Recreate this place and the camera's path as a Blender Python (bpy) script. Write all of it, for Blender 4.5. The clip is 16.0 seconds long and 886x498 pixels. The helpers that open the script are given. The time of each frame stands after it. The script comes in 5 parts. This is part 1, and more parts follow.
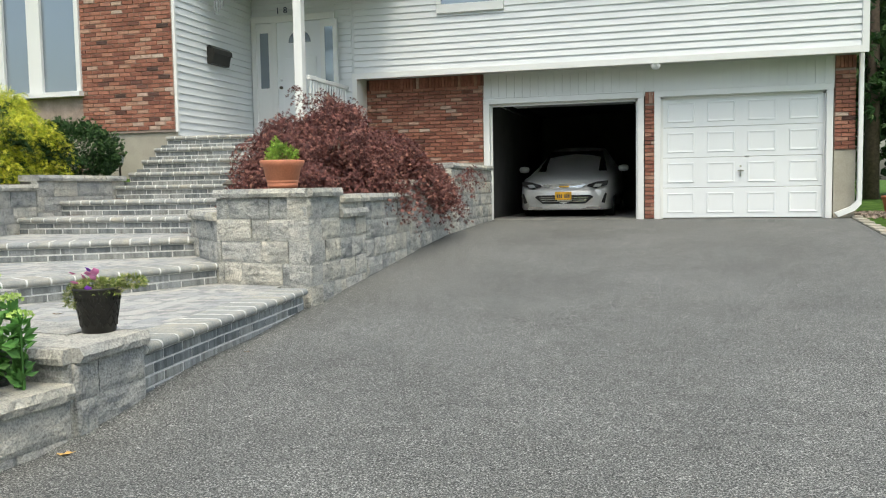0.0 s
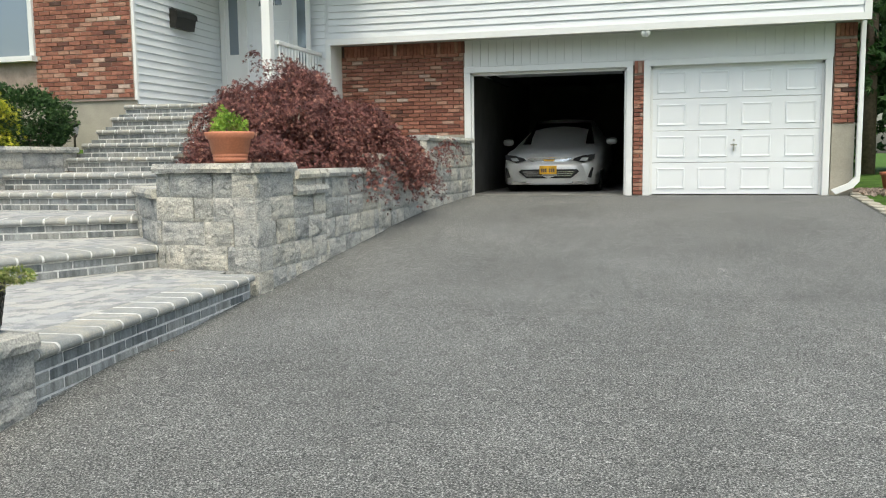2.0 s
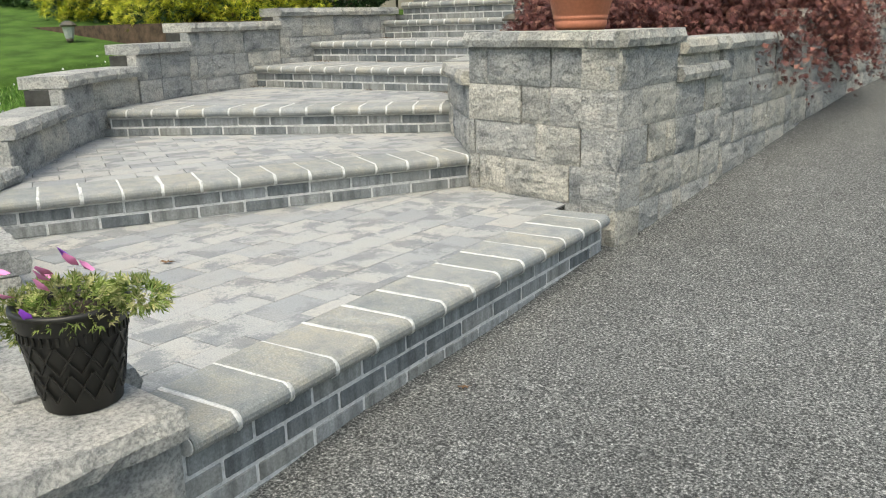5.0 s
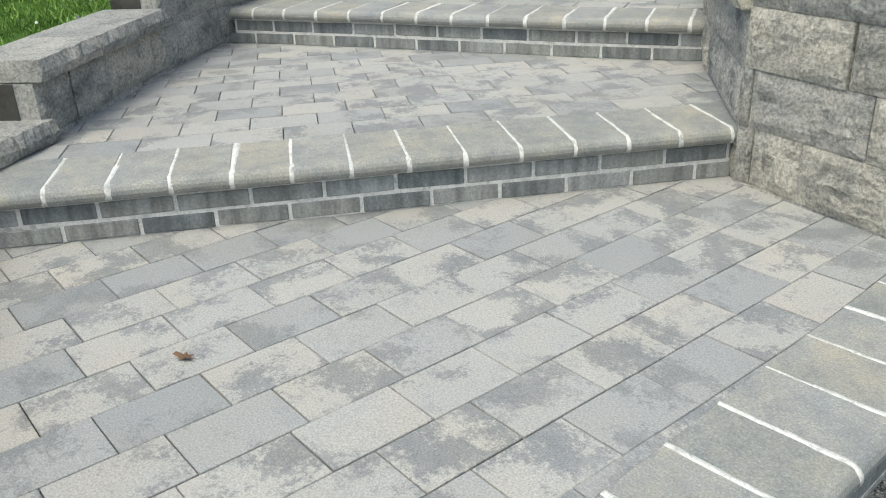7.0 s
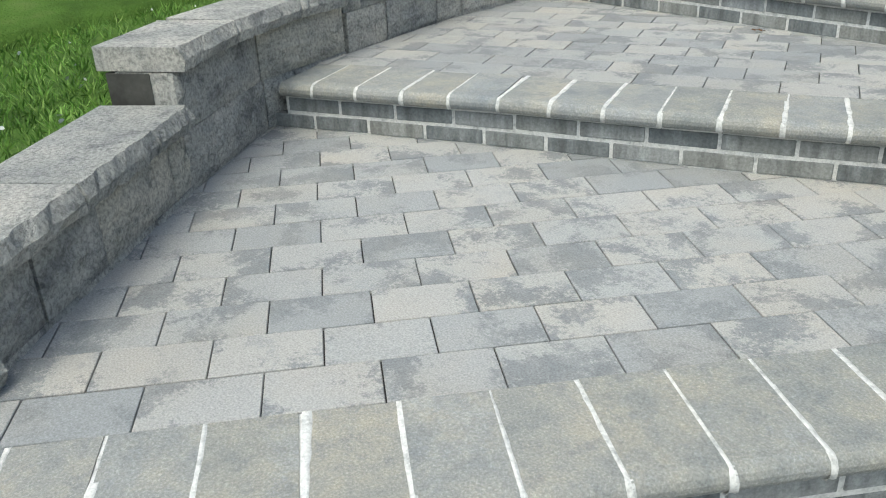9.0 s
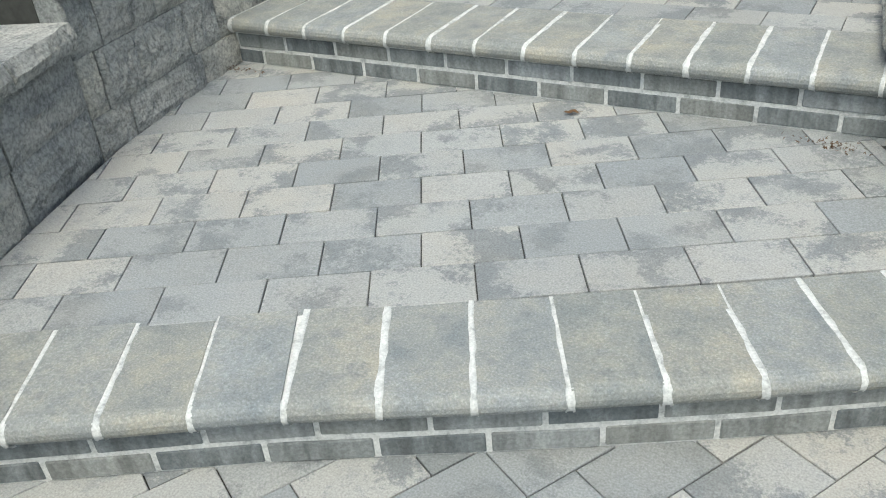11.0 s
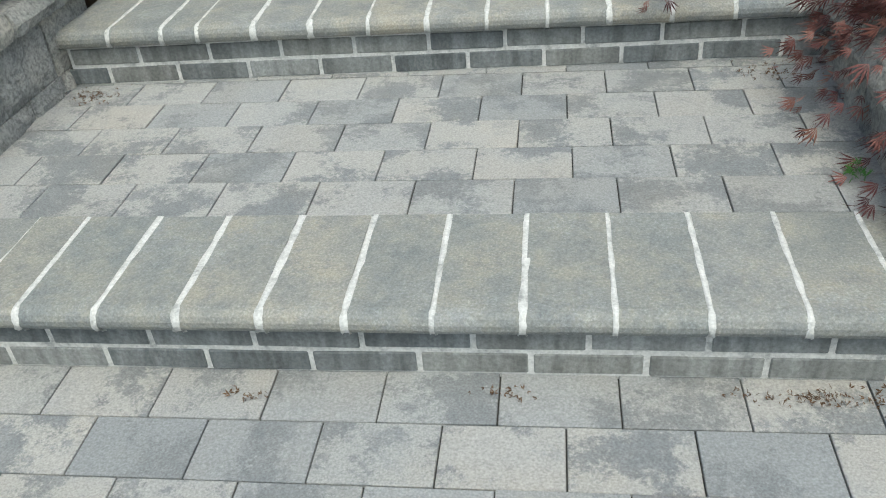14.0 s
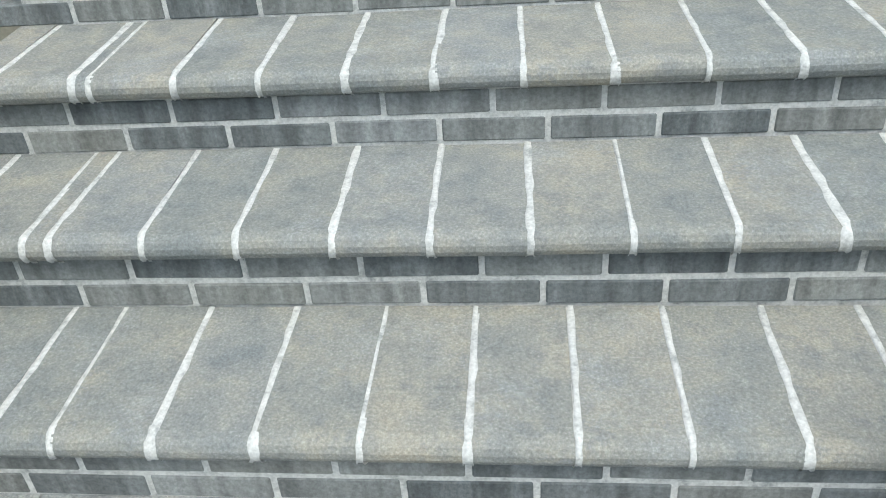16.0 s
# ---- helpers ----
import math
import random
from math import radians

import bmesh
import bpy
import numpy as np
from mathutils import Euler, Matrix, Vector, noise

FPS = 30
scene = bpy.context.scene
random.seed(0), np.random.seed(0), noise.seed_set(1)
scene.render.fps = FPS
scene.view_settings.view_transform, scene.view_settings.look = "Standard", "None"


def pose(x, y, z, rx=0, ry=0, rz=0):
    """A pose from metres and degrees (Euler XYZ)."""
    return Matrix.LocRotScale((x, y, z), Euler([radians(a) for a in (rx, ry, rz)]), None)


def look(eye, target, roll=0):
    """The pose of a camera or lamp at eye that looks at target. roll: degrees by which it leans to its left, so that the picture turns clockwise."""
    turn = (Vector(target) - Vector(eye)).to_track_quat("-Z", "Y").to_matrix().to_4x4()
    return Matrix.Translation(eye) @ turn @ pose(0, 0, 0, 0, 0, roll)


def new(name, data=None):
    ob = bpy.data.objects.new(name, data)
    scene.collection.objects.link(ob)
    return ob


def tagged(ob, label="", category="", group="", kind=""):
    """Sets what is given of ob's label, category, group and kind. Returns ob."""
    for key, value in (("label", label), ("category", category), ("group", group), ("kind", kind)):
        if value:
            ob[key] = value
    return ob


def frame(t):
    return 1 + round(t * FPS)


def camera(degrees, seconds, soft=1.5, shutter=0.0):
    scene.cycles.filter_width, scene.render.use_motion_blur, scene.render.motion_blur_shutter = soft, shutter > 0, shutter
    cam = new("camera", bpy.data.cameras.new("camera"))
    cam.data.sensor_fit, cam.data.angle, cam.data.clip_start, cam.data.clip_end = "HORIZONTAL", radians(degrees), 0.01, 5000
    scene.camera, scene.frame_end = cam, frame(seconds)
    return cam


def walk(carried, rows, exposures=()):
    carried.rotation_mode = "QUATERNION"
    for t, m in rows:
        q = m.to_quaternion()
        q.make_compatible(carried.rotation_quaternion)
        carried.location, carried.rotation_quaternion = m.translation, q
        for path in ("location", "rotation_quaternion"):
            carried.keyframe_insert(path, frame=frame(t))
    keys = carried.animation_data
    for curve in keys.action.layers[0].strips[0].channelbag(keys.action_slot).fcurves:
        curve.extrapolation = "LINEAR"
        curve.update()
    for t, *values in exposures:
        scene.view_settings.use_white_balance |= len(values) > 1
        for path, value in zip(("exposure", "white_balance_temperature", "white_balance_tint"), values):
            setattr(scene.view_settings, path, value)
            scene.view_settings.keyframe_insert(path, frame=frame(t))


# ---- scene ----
cam = camera(55.5, 16.0, 1.1)
PATH = [
    (0, (1.134, -0.344, 0.855), (0.6, 1.578, 0.708), -1.0),
    (0.5, (1.146, -0.27, 0.846), (0.611, 1.65, 0.686), -1.1),
    (1, (1.162, -0.101, 0.851), (0.722, 1.841, 0.661), -0.9),
    (1.5, (1.16, 0.096, 0.885), (0.718, 2.037, 0.692), -0.8),
    (2, (1.176, 0.397, 0.888), (0.661, 2.318, 0.673), -0.7),
    (2.5, (1.066, 0.706, 0.878), (0.319, 2.535, 0.566), -0.9),
    (3, (0.881, 1.049, 0.93), (0.134, 2.879, 0.623), -0.7),
    (3.5, (0.686, 1.487, 0.89), (-0.1, 3.3, 0.582), -0.3),
    (4, (0.401, 1.89, 0.91), (-0.648, 3.555, 0.552), 1.0),
    (4.5, (0.083, 2.284, 0.941), (-0.969, 3.947, 0.578), 0.8),
    (5, (-0.134, 2.665, 0.935), (-1.318, 4.189, 0.411), -1.6),
    (5.2, (-0.229, 2.798, 0.935), (-1.463, 4.253, 0.333), -1.9),
    (7.3, (-1.52, 4.229, 1.047), (-2.979, 5.315, 0.215), -2.2),
    (7.5, (-1.639, 4.318, 1.048), (-3.099, 5.404, 0.217), -2.2),
    (8, (-1.969, 4.462, 1.101), (-3.489, 5.495, 0.312), -0.8),
    (8.2, (-2.114, 4.477, 1.105), (-3.665, 5.447, 0.296), -0.5),
    (10.3, (-3.617, 5.194, 1.391), (-4.66, 6.558, 0.366), -4.3),
    (10.5, (-3.736, 5.281, 1.402), (-4.694, 6.701, 0.371), -4.1),
    (11, (-3.977, 5.605, 1.491), (-4.906, 7.021, 0.427), -5.4),
    (11.5, (-4.173, 5.862, 1.597), (-5.043, 7.279, 0.486), -6.1),
    (12, (-4.386, 6.17, 1.633), (-4.922, 7.681, 0.437), -5.1),
    (12.5, (-4.49, 6.551, 1.63), (-5.004, 8.115, 0.495), -5.7),
    (13, (-4.596, 6.879, 1.661), (-5.129, 8.458, 0.555), -5.6),
    (13.5, (-4.766, 7.217, 1.781), (-5.226, 8.82, 0.677), -5.7),
    (14, (-4.86, 7.545, 1.801), (-5.181, 9.159, 0.665), -5.5),
    (14.5, (-4.932, 7.947, 1.818), (-5.249, 9.558, 0.676), -5.3),
    (15, (-5.049, 8.322, 1.834), (-5.377, 9.921, 0.679), -5.3),
    (15.5, (-5.136, 8.665, 1.943), (-5.468, 10.281, 0.812), -5.2),
    (16, (-5.174, 9.01, 1.968), (-5.459, 10.65, 0.86), -4.3),
]
walk(cam, [(t, look(eye, target, roll)) for t, eye, target, roll in PATH], [(0, 0.92, 6900, 1), (3.5, 0.98, 6950, 1), (5, 0.86, 7000, 2), (8, 0.62, 6600, 0), (12.5, 0.62, 6450, -2), (14.5, 0.5, 6300, -2), (16, 0.62, 6100, -1)])

# ---- world and sun ----
world = bpy.data.worlds.new("world")
scene.world = world
world.use_nodes = True
wn = world.node_tree.nodes
sky = wn.new("ShaderNodeTexSky")
sky.sky_type, sky.sun_disc = "NISHITA", False
sky.sun_elevation, sky.sun_rotation = radians(63), radians(161)
sky.air_density, sky.dust_density, sky.ozone_density = 1.0, 4.0, 0.6
wn["Background"].inputs["Strength"].default_value = 0.15
world.node_tree.links.new(sky.outputs[0], wn["Background"].inputs["Color"])
sun_data = bpy.data.lights.new("sun", "SUN")
sun_data.energy, sun_data.angle, sun_data.color = 1.0, radians(35), (1.0, 0.97, 0.92)
sun = new("sun", sun_data)
sun.matrix_basis = look((3.5, -10, 21), (0, 0, 0))


# ---- materials ----
class Mat:
    def __init__(self, name, rough=0.8, metal=0.0, spec=0.35):
        self.m = bpy.data.materials.new(name)
        self.m.use_nodes = True
        self.t = self.m.node_tree
        self.b = self.t.nodes["Principled BSDF"]
        self.b.inputs["Roughness"].default_value = rough
        self.b.inputs["Metallic"].default_value = metal
        self.b.inputs["Specular IOR Level"].default_value = spec
        self.tc = self.t.nodes.new("ShaderNodeTexCoord").outputs["Object"]
        self.geo = self.t.nodes.new("ShaderNodeNewGeometry")
        self.oi = self.t.nodes.new("ShaderNodeObjectInfo").outputs["Random"]

    def link(self, a, b):
        self.t.links.new(a, b)

    def shifted(self):
        """World position moved by the object's own random number, so that pieces differ."""
        v = self.t.nodes.new("ShaderNodeVectorMath")
        v.operation = "ADD"
        mul = self.t.nodes.new("ShaderNodeVectorMath")
        mul.operation = "SCALE"
        mul.inputs[0].default_value = (37.0, 17.0, 53.0)
        self.link(self.oi, mul.inputs["Scale"])
        self.link(self.geo.outputs["Position"], v.inputs[0])
        self.link(mul.outputs[0], v.inputs[1])
        return v.outputs[0]

    def noise(self, scale, detail=4.0, vec=None, stretch=None, distortion=0.0, rough=0.55):
        n = self.t.nodes.new("ShaderNodeTexNoise")
        n.inputs["Scale"].default_value = scale
        n.inputs["Detail"].default_value = detail
        n.inputs["Roughness"].default_value = rough
        n.inputs["Distortion"].default_value = distortion
        src = vec if vec is not None else self.geo.outputs["Position"]
        if stretch:
            mp = self.t.nodes.new("ShaderNodeMapping")
            mp.inputs["Scale"].default_value = stretch
            self.link(src, mp.inputs["Vector"])
            src = mp.outputs[0]
        self.link(src, n.inputs["Vector"])
        return n.outputs["Fac"]

    def ramp(self, fac, stops):
        r = self.t.nodes.new("ShaderNodeValToRGB")
        e = r.color_ramp.elements
        while len(e) < len(stops):
            e.new(0.5)
        for el, (p, c) in zip(e, stops):
            el.position = p
            el.color = (*c, 1) if len(c) == 3 else (c[0], c[0], c[0], 1)
        self.link(fac, r.inputs["Fac"])
        return r.outputs["Color"]

    def mix(self, a, b, fac, mode="MIX"):
        x = self.t.nodes.new("ShaderNodeMix")
        x.data_type, x.blend_type = "RGBA", mode
        for sock, v in ((x.inputs[0], fac), (x.inputs[6], a), (x.inputs[7], b)):
            if isinstance(v, (int, float)):
                sock.default_value = v
            elif isinstance(v, tuple):
                sock.default_value = (*v, 1)
            else:
                self.link(v, sock)
        return x.outputs[2]

    def color(self, c):
        if isinstance(c, tuple):
            self.b.inputs["Base Color"].default_value = (*c, 1)
        else:
            self.link(c, self.b.inputs["Base Color"])
        return self

    def bump(self, fac, strength=0.4, dist=0.01):
        b = self.t.nodes.new("ShaderNodeBump")
        b.inputs["Strength"].default_value = strength
        b.inputs["Distance"].default_value = dist
        self.link(fac, b.inputs["Height"])
        self.link(b.outputs[0], self.b.inputs["Normal"])
        return self


def simple(name, c, rough=0.6, metal=0.0, scale=6.0, amount=0.25, bump=0.0, fine=60.0):
    m = Mat(name, rough, metal)
    lo, hi = tuple(v * (1 - amount) for v in c), tuple(min(1, v * (1 + amount)) for v in c)
    big = m.ramp(m.noise(scale), [(0.3, lo), (0.7, hi)])
    m.color(m.mix(big, m.ramp(m.noise(fine, 3), [(0.35, (0.8,)), (0.65, (1.1,))]), 0.5, "MULTIPLY"))
    if bump:
        m.bump(m.noise(fine), bump, 0.006)
    return m.m


def painted(name, c, rough=0.5):
    """Smooth paint or vinyl with faint grime."""
    m = Mat(name, rough, 0, 0.35)
    m.color(m.ramp(m.noise(1.3, 5, None, (1, 1, 0.5)), [(0.3, tuple(v * 0.95 for v in c)), (0.65, c)]))
    return m.bump(m.noise(160, 2), 0.04, 0.002).m


def asphalt_material():
    m = Mat("asphalt", 0.85, 0, 0.3)
    grain = m.ramp(m.noise(115, 2, rough=0.8), [(0.40, (0.033, 0.035, 0.035)), (0.50, (0.115, 0.12, 0.117)), (0.59, (0.215, 0.22, 0.213)), (0.70, (0.50, 0.50, 0.48))])
    stone = m.ramp(m.noise(48, 5, rough=0.95), [(0.38, (0.62,)), (0.5, (1.0,)), (0.62, (1.38,))])
    speck = m.ramp(m.noise(34, 3, rough=0.9), [(0.68, (0.0,)), (0.72, (1.0,))])
    big = m.ramp(m.noise(0.7, 5), [(0.3, (0.78,)), (0.7, (1.06,))])
    mid = m.ramp(m.noise(7, 4), [(0.3, (0.88,)), (0.7, (1.08,))])
    c = m.mix(m.mix(m.mix(grain, stone, 1.0, "MULTIPLY"), big, 1.0, "MULTIPLY"), mid, 1.0, "MULTIPLY")
    m.color(m.mix(c, (0.48, 0.48, 0.46), speck))
    return m.bump(m.noise(120, 3), 0.5, 0.006).m


def block_material():
    m = Mat("split_stone", 0.9, 0, 0.25)
    v = m.shifted()
    base = m.ramp(m.noise(4.0, 6, v, (1, 1, 1.8), 0.2), [(0.30, (0.27, 0.275, 0.27)), (0.43, (0.43, 0.43, 0.41)), (0.60, (0.55, 0.54, 0.50)), (0.78, (0.63, 0.605, 0.55))])
    stain = m.ramp(m.noise(9, 10, v, (1, 1, 1.7), 0.5, 0.82), [(0.40, (0.50, 0.52, 0.54)), (0.47, (0.95,)), (0.7, (1.10,))])
    c = m.mix(base, stain, 0.8, "MULTIPLY")
    c = m.mix(c, m.ramp(m.noise(85, 4, rough=0.7), [(0.36, (0.55,)), (0.60, (1.2,))]), 0.85, "MULTIPLY")
    c = m.mix(c, m.ramp(m.oi, [(0.0, (0.80, 0.82, 0.84)), (0.5, (1.0, 1.0, 1.0)), (1.0, (1.10, 1.07, 1.0))]), 1.0, "MULTIPLY")
    m.color(c)
    h = m.mix(m.noise(13, 8, v, (1, 1, 1.9), 0.4, 0.7), m.noise(75, 5, rough=0.75), 0.4)
    return m.bump(h, 1.0, 0.03).m


def patches(m, v, scale, edge, lo, hi, stretch=None):
    """A mask of blotches with a grainy, broken edge."""
    soft = m.noise(scale, 3, v, stretch)
    fine = m.noise(70, 5, v, stretch, rough=0.8)
    return m.ramp(m.mix(soft, fine, edge), [(lo, (0.0,)), (hi, (1.0,))])


def paver_material():
    m = Mat("concrete_paver", 0.85, 0, 0.25)
    v = m.shifted()
    tone = m.ramp(m.oi, [(0.0, (0.29, 0.305, 0.315)), (0.2, (0.345, 0.355, 0.357)), (0.5, (0.395, 0.397, 0.388)), (0.8, (0.425, 0.42, 0.40)), (1.0, (0.37, 0.38, 0.378))])
    slate = m.mix((0.19, 0.205, 0.218), (0.285, 0.295, 0.298), m.noise(30, 4, v))
    c = m.mix(tone, slate, patches(m, v, 5.5, 0.36, 0.505, 0.555))
    c = m.mix(c, (0.30, 0.315, 0.32), m.mix((0.0, 0.0, 0.0), patches(m, v, 13, 0.5, 0.54, 0.60), 0.55))
    warm = m.ramp(m.noise(3.5, 3, v), [(0.45, (1.0, 1.0, 1.0)), (0.72, (1.05, 1.01, 0.96))])
    c = m.mix(c, warm, 1.0, "MULTIPLY")
    c = m.mix(c, m.ramp(m.noise(210, 3), [(0.33, (0.72,)), (0.62, (1.13,)), (0.74, (1.35,))]), 0.75, "MULTIPLY")
    c = m.mix(c, m.ramp(m.noise(0.8, 4), [(0.3, (0.88,)), (0.6, (1.0,))]), 1.0, "MULTIPLY")
    m.color(c)
    return m.bump(m.noise(150, 4, rough=0.75), 0.4, 0.004).m


def coping_material():
    m = Mat("bullnose_stone", 0.8, 0, 0.3)
    v = m.shifted()
    tone = m.ramp(m.oi, [(0.0, (0.26, 0.275, 0.275)), (0.5, (0.325, 0.322, 0.298)), (1.0, (0.295, 0.308, 0.312))])
    cloud = m.ramp(m.noise(7, 9, v, (1, 1, 1), 0.2, 0.75), [(0.34, (0.74, 0.78, 0.82)), (0.5, (1.0, 1.0, 0.98)), (0.64, (1.22, 1.15, 1.03))])
    c = m.mix(tone, cloud, 1.0, "MULTIPLY")
    c = m.mix(c, (0.20, 0.215, 0.225), m.mix((0.0, 0.0, 0.0), patches(m, v, 16, 0.5, 0.53, 0.60), 0.5))
    c = m.mix(c, (0.40, 0.42, 0.43), m.mix((0.0, 0.0, 0.0), patches(m, v, 5, 0.4, 0.54, 0.66), 0.45))
    c = m.mix(c, m.ramp(m.noise(190, 3, rough=0.7), [(0.35, (0.68,)), (0.60, (1.12,)), (0.72, (1.55,))]), 0.75, "MULTIPLY")
    m.color(c)
    return m.bump(m.noise(150, 5, rough=0.78), 0.55, 0.005).m


def riser_material():
    m = Mat("riser_brick", 0.85, 0, 0.25)
    v = m.shifted()
    tone = m.ramp(m.oi, [(0.0, (0.14, 0.155, 0.16)), (0.35, (0.215, 0.23, 0.232)), (0.7, (0.27, 0.275, 0.26)), (1.0, (0.30, 0.315, 0.32))])
    bloom = patches(m, v, 11, 0.45, 0.50, 0.62, (1, 1, 0.35))
    c = m.mix(tone, (0.42, 0.44, 0.44), m.mix((0.0, 0.0, 0.0), bloom, 0.3))
    drip = m.ramp(m.noise(26, 3, None, (1, 1, 0.12)), [(0.36, (0.62,)), (0.52, (1.0,)), (0.68, (1.25,))])
    c = m.mix(c, drip, 0.8, "MULTIPLY")
    c = m.mix(c, m.ramp(m.noise(110, 4, rough=0.7), [(0.35, (0.72,)), (0.65, (1.2,))]), 0.8, "MULTIPLY")
    m.color(c)
    return m.bump(m.noise(90, 5, rough=0.7), 0.6, 0.005).m


def mortar_material():
    m = Mat("pale_mortar", 0.92, 0, 0.2)
    c = m.ramp(m.noise(24, 6, rough=0.75), [(0.34, (0.36, 0.37, 0.365)), (0.46, (0.58, 0.585, 0.57)), (0.65, (0.70, 0.70, 0.68))])
    m.color(m.mix(c, m.ramp(m.noise(150, 3), [(0.35, (0.8,)), (0.6, (1.1,))]), 0.7, "MULTIPLY"))
    return m.bump(m.noise(130, 4), 0.6, 0.004).m


def house_brick_material():
    m = Mat("house_brick", 0.9, 0, 0.2)
    v = m.shifted()
    tone = m.ramp(m.oi, [(0.0, (0.07, 0.045, 0.04)), (0.06, (0.19, 0.08, 0.06)), (0.4, (0.27, 0.115, 0.08)), (0.75, (0.34, 0.155, 0.11)), (0.93, (0.38, 0.22, 0.16)), (1.0, (0.46, 0.36, 0.30))])
    c = m.mix(tone, m.ramp(m.noise(14, 5, v), [(0.3, (0.6,)), (0.7, (1.2,))]), 0.8, "MULTIPLY")
    m.color(c)
    return m.bump(m.noise(50, 4), 0.5, 0.006).m


def leaf_material(name, stops, rough=0.6):
    m = Mat(name, rough, 0, 0.25)
    c = m.ramp(m.geo.outputs["Random Per Island"], stops)
    c = m.mix(c, m.ramp(m.noise(5.5, 4), [(0.32, (0.62,)), (0.66, (1.3,))]), 1.0, "MULTIPLY")
    m.color(c)
    m.b.inputs["Subsurface Weight"].default_value = 0.0
    return m.m


def grass_ground_material():
    m = Mat("lawn_soil", 0.95, 0, 0.1)
    m.color(m.ramp(m.noise(3, 6), [(0.3, (0.035, 0.07, 0.015)), (0.6, (0.08, 0.15, 0.03)), (0.8, (0.13, 0.17, 0.06))]))
    return m.bump(m.noise(60, 4), 0.8, 0.02).m


ASPHALT, BLOCK, PAVER, COPING, RISER = asphalt_material(), block_material(), paver_material(), coping_material(), riser_material()
BRICK = house_brick_material()
MORTAR = mortar_material()
# joint sand, darkened so its colour also carries the shade of narrow gaps
SAND_SHADE = simple("joint_sand", (0.055, 0.055, 0.05), 0.95, 0, 12, 0.4, 0.3)
BRICK_MORTAR = simple("brick_mortar", (0.34, 0.27, 0.23), 0.95, 0, 9, 0.2, 0.4)
SIDING = painted("white_vinyl", (0.66, 0.69, 0.71))
TRIM = painted("white_trim_paint", (0.70, 0.715, 0.71))
DOORPAINT = painted("white_door_paint", (0.72, 0.75, 0.77), 0.4)
SOFFIT = simple("grey_soffit", (0.5, 0.5, 0.49), 0.7, 0, 3, 0.06)
FOUNDATION = simple("cement_render", (0.33, 0.31, 0.26), 0.9, 0, 3, 0.15, 0.4)
# near-black base stands in for the lack of light inside the garage
SHADEWALL = simple("garage_wall_shade", (0.05, 0.05, 0.048), 0.9, 0, 2, 0.3)
CONCRETE = simple("concrete_floor", (0.2, 0.2, 0.19), 0.8, 0, 3, 0.2)
TERRACOTTA = simple("terracotta_plastic", (0.50, 0.19, 0.11), 0.5, 0, 8, 0.06)
BLACKPLASTIC = simple("dark_plastic", (0.022, 0.021, 0.018), 0.4, 0, 10, 0.2)
BRONZE = simple("aged_bronze", (0.11, 0.10, 0.08), 0.55, 0.3, 20, 0.3)
SOIL = simple("potting_soil", (0.04, 0.028, 0.02), 0.95, 0, 20, 0.4, 0.6)
MULCH = simple("bark_mulch", (0.09, 0.06, 0.04), 0.95, 0, 14, 0.5, 0.8)
BARK = simple("bark", (0.12, 0.09, 0.07), 0.9, 0, 12, 0.3, 0.8)
CARPAINT = simple("silver_car_paint", (0.72, 0.72, 0.70), 0.28, 0.25, 2, 0.03)
RUBBER = simple("black_rubber", (0.02, 0.02, 0.02), 0.8)
CHROME = simple("chrome", (0.7, 0.7, 0.7), 0.15, 0.9)
YELLOW = simple("plate_yellow", (0.75, 0.42, 0.04), 0.4)
INK = simple("dark_ink", (0.02, 0.03, 0.08), 0.5)
LAMPGLASS = simple("lamp_lens", (0.5, 0.52, 0.52), 0.2, 0.2)
DRYLEAF = simple("dry_leaf", (0.50, 0.33, 0.12), 0.8, 0, 20, 0.3)
BROWNLEAF = simple("brown_leaf", (0.13, 0.075, 0.04), 0.8, 0, 20, 0.3)
GRASSGROUND = grass_ground_material()
GRASSLEAF = leaf_material("grass_blades", [(0.0, (0.06, 0.14, 0.02)), (0.6, (0.12, 0.24, 0.04)), (1.0, (0.2, 0.3, 0.08))])
MAPLE = leaf_material("red_maple_leaves", [(0.0, (0.05, 0.020, 0.020)), (0.5, (0.12, 0.045, 0.042)), (0.85, (0.21, 0.085, 0.07)), (1.0, (0.32, 0.16, 0.12))])
CYPRESS = leaf_material("golden_cypress", [(0.0, (0.12, 0.19, 0.012)), (0.4, (0.34, 0.40, 0.025)), (0.8, (0.58, 0.58, 0.05)), (1.0, (0.75, 0.68, 0.12))])
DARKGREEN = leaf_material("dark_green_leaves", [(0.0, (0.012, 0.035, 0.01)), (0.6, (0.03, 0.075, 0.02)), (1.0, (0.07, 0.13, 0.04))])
SEDUMLEAF = leaf_material("sedum_leaves", [(0.0, (0.05, 0.15, 0.03)), (1.0, (0.12, 0.28, 0.07))])
SEDUMBUD = leaf_material("sedum_buds", [(0.0, (0.3, 0.45, 0.1)), (1.0, (0.55, 0.68, 0.25))])
POTLEAF = leaf_material("pot_leaves", [(0.0, (0.10, 0.16, 0.03)), (0.6, (0.28, 0.33, 0.1)), (1.0, (0.5, 0.47, 0.24))])
HERB = leaf_material("herb_leaves", [(0.0, (0.12, 0.24, 0.03)), (1.0, (0.32, 0.45, 0.08))])
PINK = leaf_material("pink_petals", [(0.0, (0.6, 0.1, 0.35)), (1.0, (0.8, 0.3, 0.55))])
PURPLE = leaf_material("purple_petals", [(0.0, (0.12, 0.02, 0.3)), (1.0, (0.25, 0.06, 0.5))])
glass = Mat("window_glass", 0.04, 0, 0.6)
